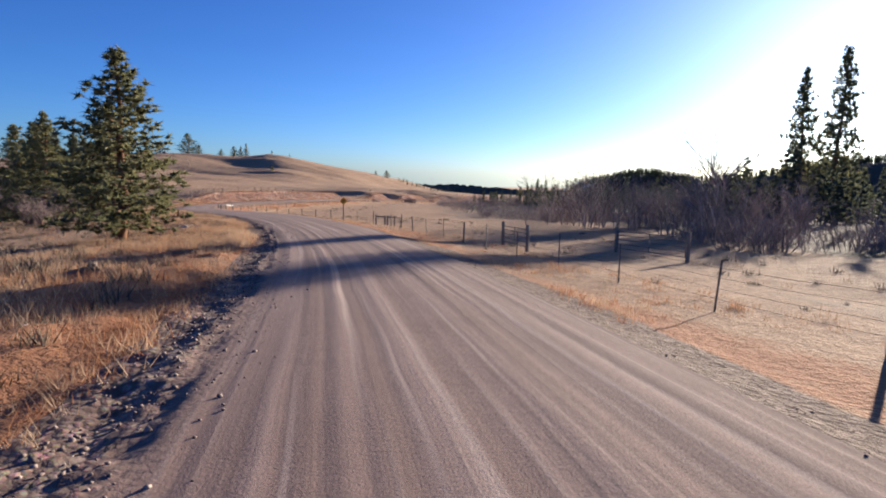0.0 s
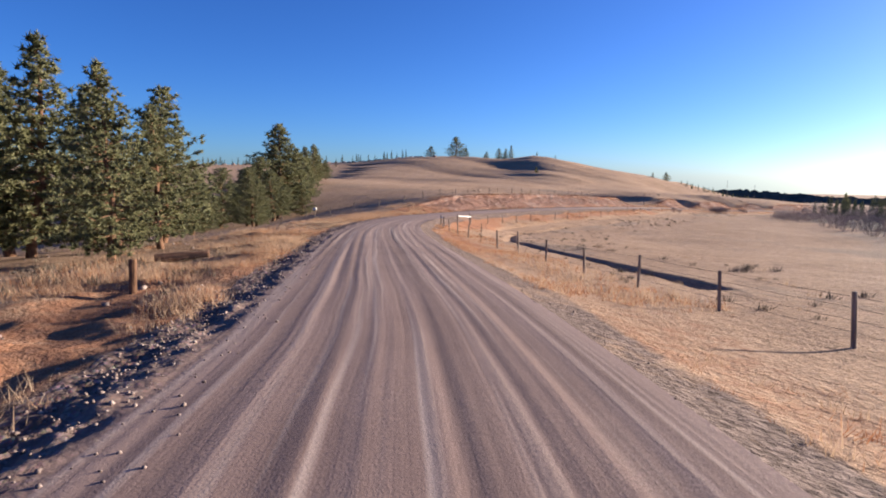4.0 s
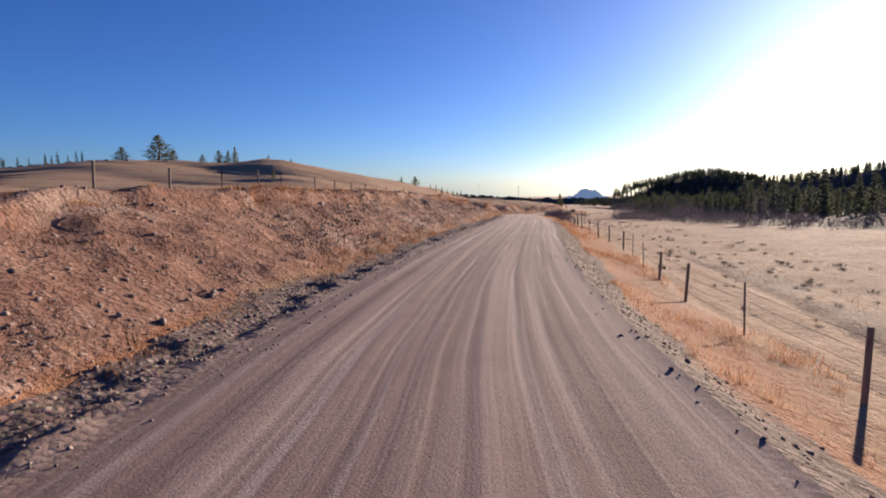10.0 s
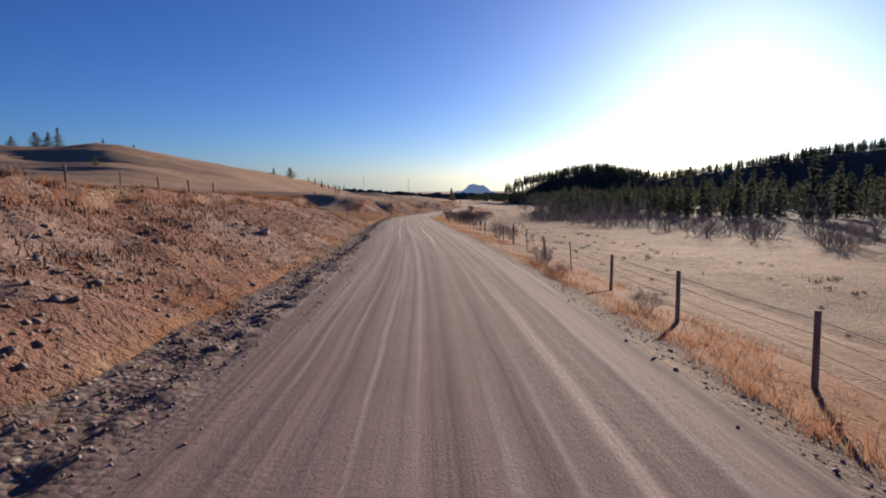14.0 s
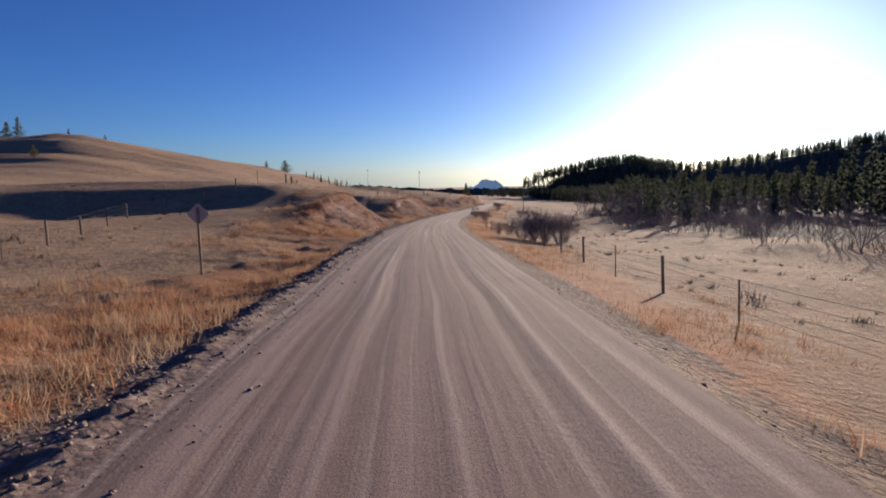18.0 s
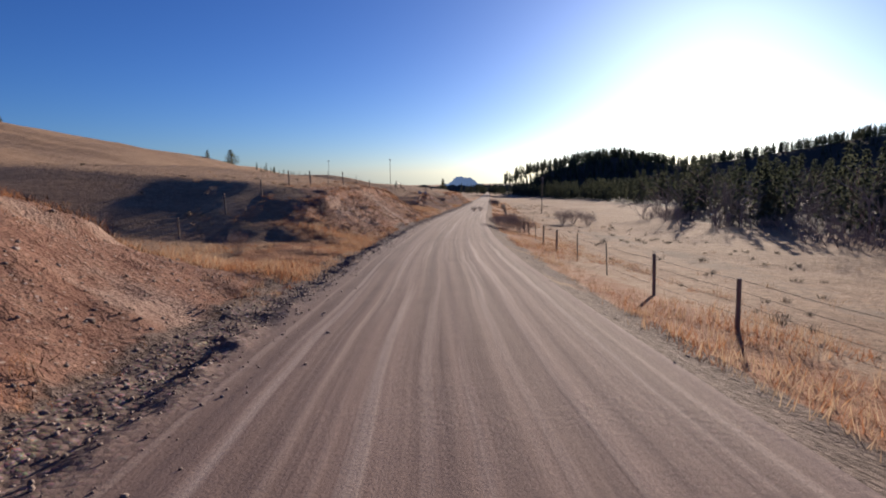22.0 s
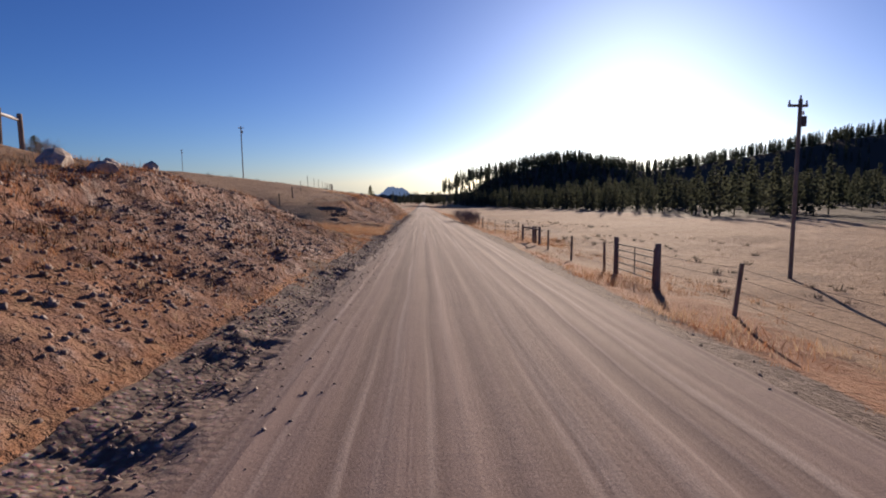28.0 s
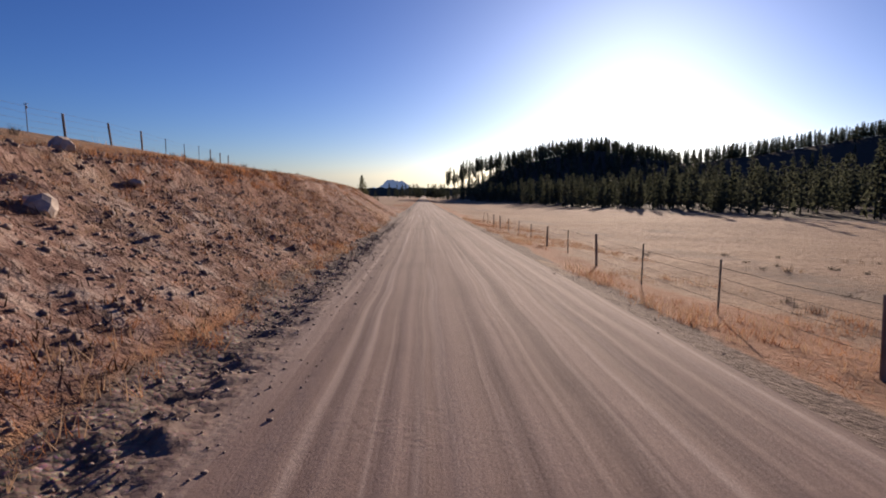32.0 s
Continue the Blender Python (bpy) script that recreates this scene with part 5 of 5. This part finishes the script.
brace(gpt(-72.5, 109.4), gpt(-73.6, 113.8), 1.15, "fence corner brace with a pale rail beside the road", white.m)
brace(gpt(-67.7, 100.5), gpt(-68.9, 101.5), 1.1, "short fence corner of stout wooden posts", white.m)
brace(gpt(-107.2, 294.7), gpt(-106.9, 295.75), 1.05, "wooden fence brace on top of the earth knoll")
brace(gpt(-106.87, 295.9), gpt(-106.6, 297.0), 1.05, "second wooden fence brace on the earth knoll")
brace(gpt(-97.4, 407.2), gpt(-96.6, 409.4), 1.45, "tall fence brace on the crest of the cut", white.m)
a, b, c = plan_point(450.0, 7.2), plan_point(452.6, 7.3), plan_point(455.0, 7.0)
brace(gpt(*a), gpt(*b), 1.2, "fence brace of dark posts beside the meadow", wood.m)
brace(gpt(*b + 0.25), gpt(*c), 1.2, "second brace of dark posts beside the meadow", wood.m)
brace(gpt(-19.4, 55.5), gpt(-18.4, 55.4), 1.0, "short fence brace of grey posts behind the road sign", wood.m)
brace(gpt(-18.1, 55.35), gpt(-17.3, 55.2), 1.0, "second short fence brace behind the road sign", wood.m)


def gate(p, q, label):
    """A tubular steel farm gate between two stout posts."""
    p, q = Vector(p), Vector(q)
    top = new("farm_gate")
    for k, a in enumerate((p, q)):
        o = part("gate_post", log_bm(0.10, 1.5, 10, 0.0, 70 + k), wood.m, top, "stout wooden gate post", True)
        o.matrix_world = Matrix.Translation(a)
    for h in (0.25, 0.5, 0.75, 1.0, 1.22):
        v, f = [], []
        tube(v, f, p + Vector((0, 0, h)), q + Vector((0, 0, h)), 0.022, 0.022, 8)
        o = new("gate_bar", mesh("gate_bar", v, f, [steel.m], True))
        o.parent = top
    for k in (0.03, 0.5, 0.97):
        v, f = [], []
        m = p.lerp(q, k)
        tube(v, f, m + Vector((0, 0, 0.22)), m + Vector((0, 0, 1.25)), 0.022, 0.022, 8)
        o = new("gate_upright", mesh("gate_upright", v, f, [steel.m], True))
        o.parent = top
    return tagged(top, label, "gate", "farm gates")


gate(gpt(2.8, 34.2), gpt(5.8, 29.4), "grey tubular steel farm gate between wooden posts")
gate(gpt(*plan_point(33.0, 11.4)), gpt(*plan_point(28.6, 10.8)), "closed steel farm gate beside the meadow fence")
gate(gpt(*plan_point(436.0, 7.4)), gpt(*plan_point(431.5, 7.2)), "low steel farm gate below the road bank")


def plate(bm, pts, depth):
    """A flat plate in the xz plane with the given outline."""
    f = bm.faces.new([bm.verts.new((x, 0, z)) for x, z in pts])
    r = bmesh.ops.extrude_face_region(bm, geom=[f])
    bmesh.ops.translate(bm, vec=(0, depth, 0), verts=[v for v in r["geom"] if isinstance(v, bmesh.types.BMVert)])
    bmesh.ops.recalc_face_normals(bm, faces=bm.faces)


def diamond(r, c=0.10):
    """Outline of a diamond with clipped corners."""
    out = []
    for k in range(4):
        w = math.pi / 2 * k
        for j in (-1, 1):
            u = w + j * c
            out.append((math.cos(u) * r * (1 - 0.5 * c), math.sin(u) * r * (1 - 0.5 * c)))
    return out


def warning_sign(x, y, yaw, centre, half, front, label, arrow=True):
    top = new("road_sign")
    gz = ground_xy(x, y)
    top.matrix_world = Matrix.Translation((x, y, gz)) @ Matrix.Rotation(radians(yaw), 4, "Z")
    bm = bmesh.new()
    r = bmesh.ops.create_cube(bm, size=1.0)
    bmesh.ops.scale(bm, vec=(0.075, 0.075, centre + half * 0.6 + 0.4), verts=r["verts"])
    bmesh.ops.translate(bm, vec=(0, 0.055, (centre + half * 0.6 - 0.4) / 2), verts=r["verts"])
    bmesh.ops.bevel(bm, geom=bm.edges[:], offset=0.012, segments=2, affect="EDGES")
    part("sign_post", bm, wood.m, top, "square weathered wooden post")
    bm = bmesh.new()
    plate(bm, diamond(half), 0.006)
    o = part("sign_plate", bm, front, top)
    o.location.z = centre
    bm = bmesh.new()
    plate(bm, diamond(half * 0.99), 0.002)
    o = part("sign_back", bm, tin.m, top, "bare metal back")
    o.location = (0, 0.010, centre)
    if arrow:
        bm = bmesh.new()
        path, w = [], half * 0.085
        for k in range(9):
            u = math.pi / 2 * k / 8
            path.append((-half * 0.22 + half * 0.36 * (1 - math.cos(u)), -half * 0.42 + half * 0.62 * math.sin(u)))
        path.insert(0, (-half * 0.22, -half * 0.55))
        vs = []
        for i, (px, pz) in enumerate(path):
            qx, qz = path[min(i + 1, len(path) - 1)]
            ox, oz = path[max(i - 1, 0)]
            n = Vector((-(qz - oz), qx - ox)).normalized() * w
            vs.append((bm.verts.new((px + n.x, -0.004, pz + n.y)), bm.verts.new((px - n.x, -0.004, pz - n.y))))
        for (a1, b1), (a2, b2) in zip(vs, vs[1:]):
            bm.faces.new((a1, a2, b2, b1))
        ex, ez = path[-1]
        bm.faces.new([bm.verts.new(c) for c in ((ex, -0.004, ez + half * 0.22), (ex + half * 0.34, -0.004, ez), (ex, -0.004, ez - half * 0.22))])
        o = part("arrow", bm, black.m, top, "black bent arrow")
        o.location.z = centre
    for h in (-0.3, 0.3):
        bm = bmesh.new()
        bmesh.ops.create_cone(bm, cap_ends=True, segments=8, radius1=0.014, radius2=0.014, depth=0.02)
        bmesh.ops.rotate(bm, matrix=Matrix.Rotation(radians(90), 3, "X"), verts=bm.verts)
        o = part("bolt", bm, steel.m, top)
        o.location = (0, -0.008, centre + h * half)
    return tagged(top, label, "road sign", "road signs")


warning_sign(-21.1, 51.0, 44.0, -0.6 - ground_xy(-21.1, 51.0), 0.37, yellow.m, "yellow diamond curve warning sign on a wooden post")
warning_sign(-97.2, 250.0, 186.0, 2.3, 0.40, yellow.m, "back of a diamond warning sign on a wooden post", True)


def mailbox(x, y):
    top = new("marker_box")
    top.matrix_world = Matrix.Translation(gpt(x, y)) @ Matrix.Rotation(0.5, 4, "Z")
    part("post", log_bm(0.06, 1.2, 8, 0, 81), wood.m, top)
    bm = bmesh.new()
    r = bmesh.ops.create_cube(bm, size=1.0)
    bmesh.ops.scale(bm, vec=(0.55, 0.30, 0.36), verts=r["verts"])
    bmesh.ops.bevel(bm, geom=bm.edges[:], offset=0.03, segments=2, affect="EDGES")
    o = part("box", bm, white.m, top, "white painted box")
    o.location.z = 1.36
    tagged(top, "small white box on a wooden post in the grass", "box")


mailbox(-108.3, 115.2)


def stump(s, d, h, r, label):
    bm = log_bm(r, h, 10, 0.12, int(s))
    o = part("stump", bm, bark.m, None, "", False)
    o.matrix_world = Matrix.Translation(place(s, d))
    tagged(o, label, "stump")


stump(75.5, -7.6, 0.95, 0.10, "leaning grey weathered tree stump by the road")


def fallen_log(s, d, length, r):
    bm = log_bm(r, length, 9, 0.0, 9)
    o = part("log", bm, bark.m, None, "", False)
    o.matrix_world = Matrix.Translation(place(s, d, r * 0.8)) @ Matrix.Rotation(1.1, 4, "Z") @ Matrix.Rotation(radians(88), 4, "Y")
    tagged(o, "short dark log lying in dry grass", "log")


fallen_log(84, -9.5, 1.6, 0.2)


def utility_pole(x, y, top_z, label):
    gz = ground_xy(x, y)
    h = max(6.0, top_z - gz)
    top = new("utility_pole")
    top.matrix_world = Matrix.Translation((x, y, gz))
    part("pole", log_bm(0.085, h, 10, 0, 5), wood.m, top, "", True)
    bm = bmesh.new()
    bmesh.ops.create_cone(bm, cap_ends=True, segments=10, radius1=0.11, radius2=0.11, depth=0.42)
    o = part("transformer", bm, steel.m, top, "grey can transformer")
    o.location = (0.20, 0, h - 0.9)
    bm = bmesh.new()
    r = bmesh.ops.create_cube(bm, size=1.0)
    bmesh.ops.scale(bm, vec=(0.9, 0.09, 0.11), verts=r["verts"])
    bmesh.ops.bevel(bm, geom=bm.edges[:], offset=0.012, segments=1, affect="EDGES")
    o = part("crossarm", bm, wood.m, top, "grey wooden crossarm")
    o.location = (0, 0.13, h - 0.25)
    for dx, dz in ((0.0, 0.08), (0.16, -0.55), (0.4, -0.11), (-0.4, -0.11)):
        bm = bmesh.new()
        bmesh.ops.create_cone(bm, cap_ends=True, segments=8, radius1=0.045, radius2=0.03, depth=0.16)
        o = part("insulator", bm, white.m, top, "pale insulator")
        o.location = (dx, 0.13 if abs(dx) > 0.3 else 0, h + dz)
    return tagged(top, label, "utility pole", "utility poles")


utility_pole(-103.8, 487.0, -5.5, "tall wooden utility pole on the grassy knoll")
utility_pole(-142.4, 587.3, -3.4, "distant wooden utility pole on the hillside")
utility_pole(*plan_point(437.0, 15.3), -12.0, "wooden utility pole standing in the meadow")

# ---- the distance ----
# distance haze is put into the mountain's blue colour and a faint glow
haze = Mat("haze_tinted_mountain", 1.0, 0.0)
haze.color(haze.ramp(haze.noise(0.006, 4), [(0.3, (0.13, 0.18, 0.27)), (0.7, (0.20, 0.26, 0.36))]))
haze.b.inputs["Emission Color"].default_value = (0.22, 0.32, 0.50, 1)
haze.b.inputs["Emission Strength"].default_value = 0.24
xs = np.linspace(-500, 900, 260)
peak = (46 * np.exp(-((xs - 62) / 60) ** 2) + 18 * np.exp(-((xs - 125) / 45) ** 2) + 12 * np.exp(-((xs + 10) / 50) ** 2) + 6 * vnoise(xs / 18, xs * 0, 2) + 3.5 * vnoise(xs / 7, xs * 0, 4))
v, f = [], []
for x, h in zip(xs, peak):
    v += [(x, 2860, -220), (x, 2900, -84 + h), (x, 3100, -220)]
for i in range(len(xs) - 1):
    a = i * 3
    f += [(a, a + 3, a + 4, a + 1), (a + 1, a + 4, a + 5, a + 2)]
far = new("backdrop_mountain", mesh("backdrop_mountain", v, f, [haze.m], True))
tagged(far, "distant hazy blue mountain peak on the horizon", "mountain", kind="structure")
dark = Mat("far_forest", 1.0, 0.0)
dark.color(dark.ramp(dark.noise(0.05, 5), [(0.3, (0.045, 0.052, 0.048)), (0.7, (0.10, 0.105, 0.085))]))
xs = np.linspace(-700, 800, 400)
top = -39 + 3 * vnoise(xs / 90, xs * 0, 5) + 2.2 * vnoise(xs / 7, xs * 0, 7) + 1.2 * vnoise(xs / 3, xs * 0, 8) + np.clip((-xs - 150) / 12, 0, 12)
v, f = [], []
for x, h in zip(xs, top):
    v += [(x, 1380, -160), (x, 1500, h), (x, 1700, -160)]
for i in range(len(xs) - 1):
    a = i * 3
    f += [(a, a + 3, a + 4, a + 1), (a + 1, a + 4, a + 5, a + 2)]
far = new("backdrop_ridge", mesh("backdrop_ridge", v, f, [dark.m], False))
tagged(far, "low dark forested ridge in the far distance", "ridge", kind="structure")
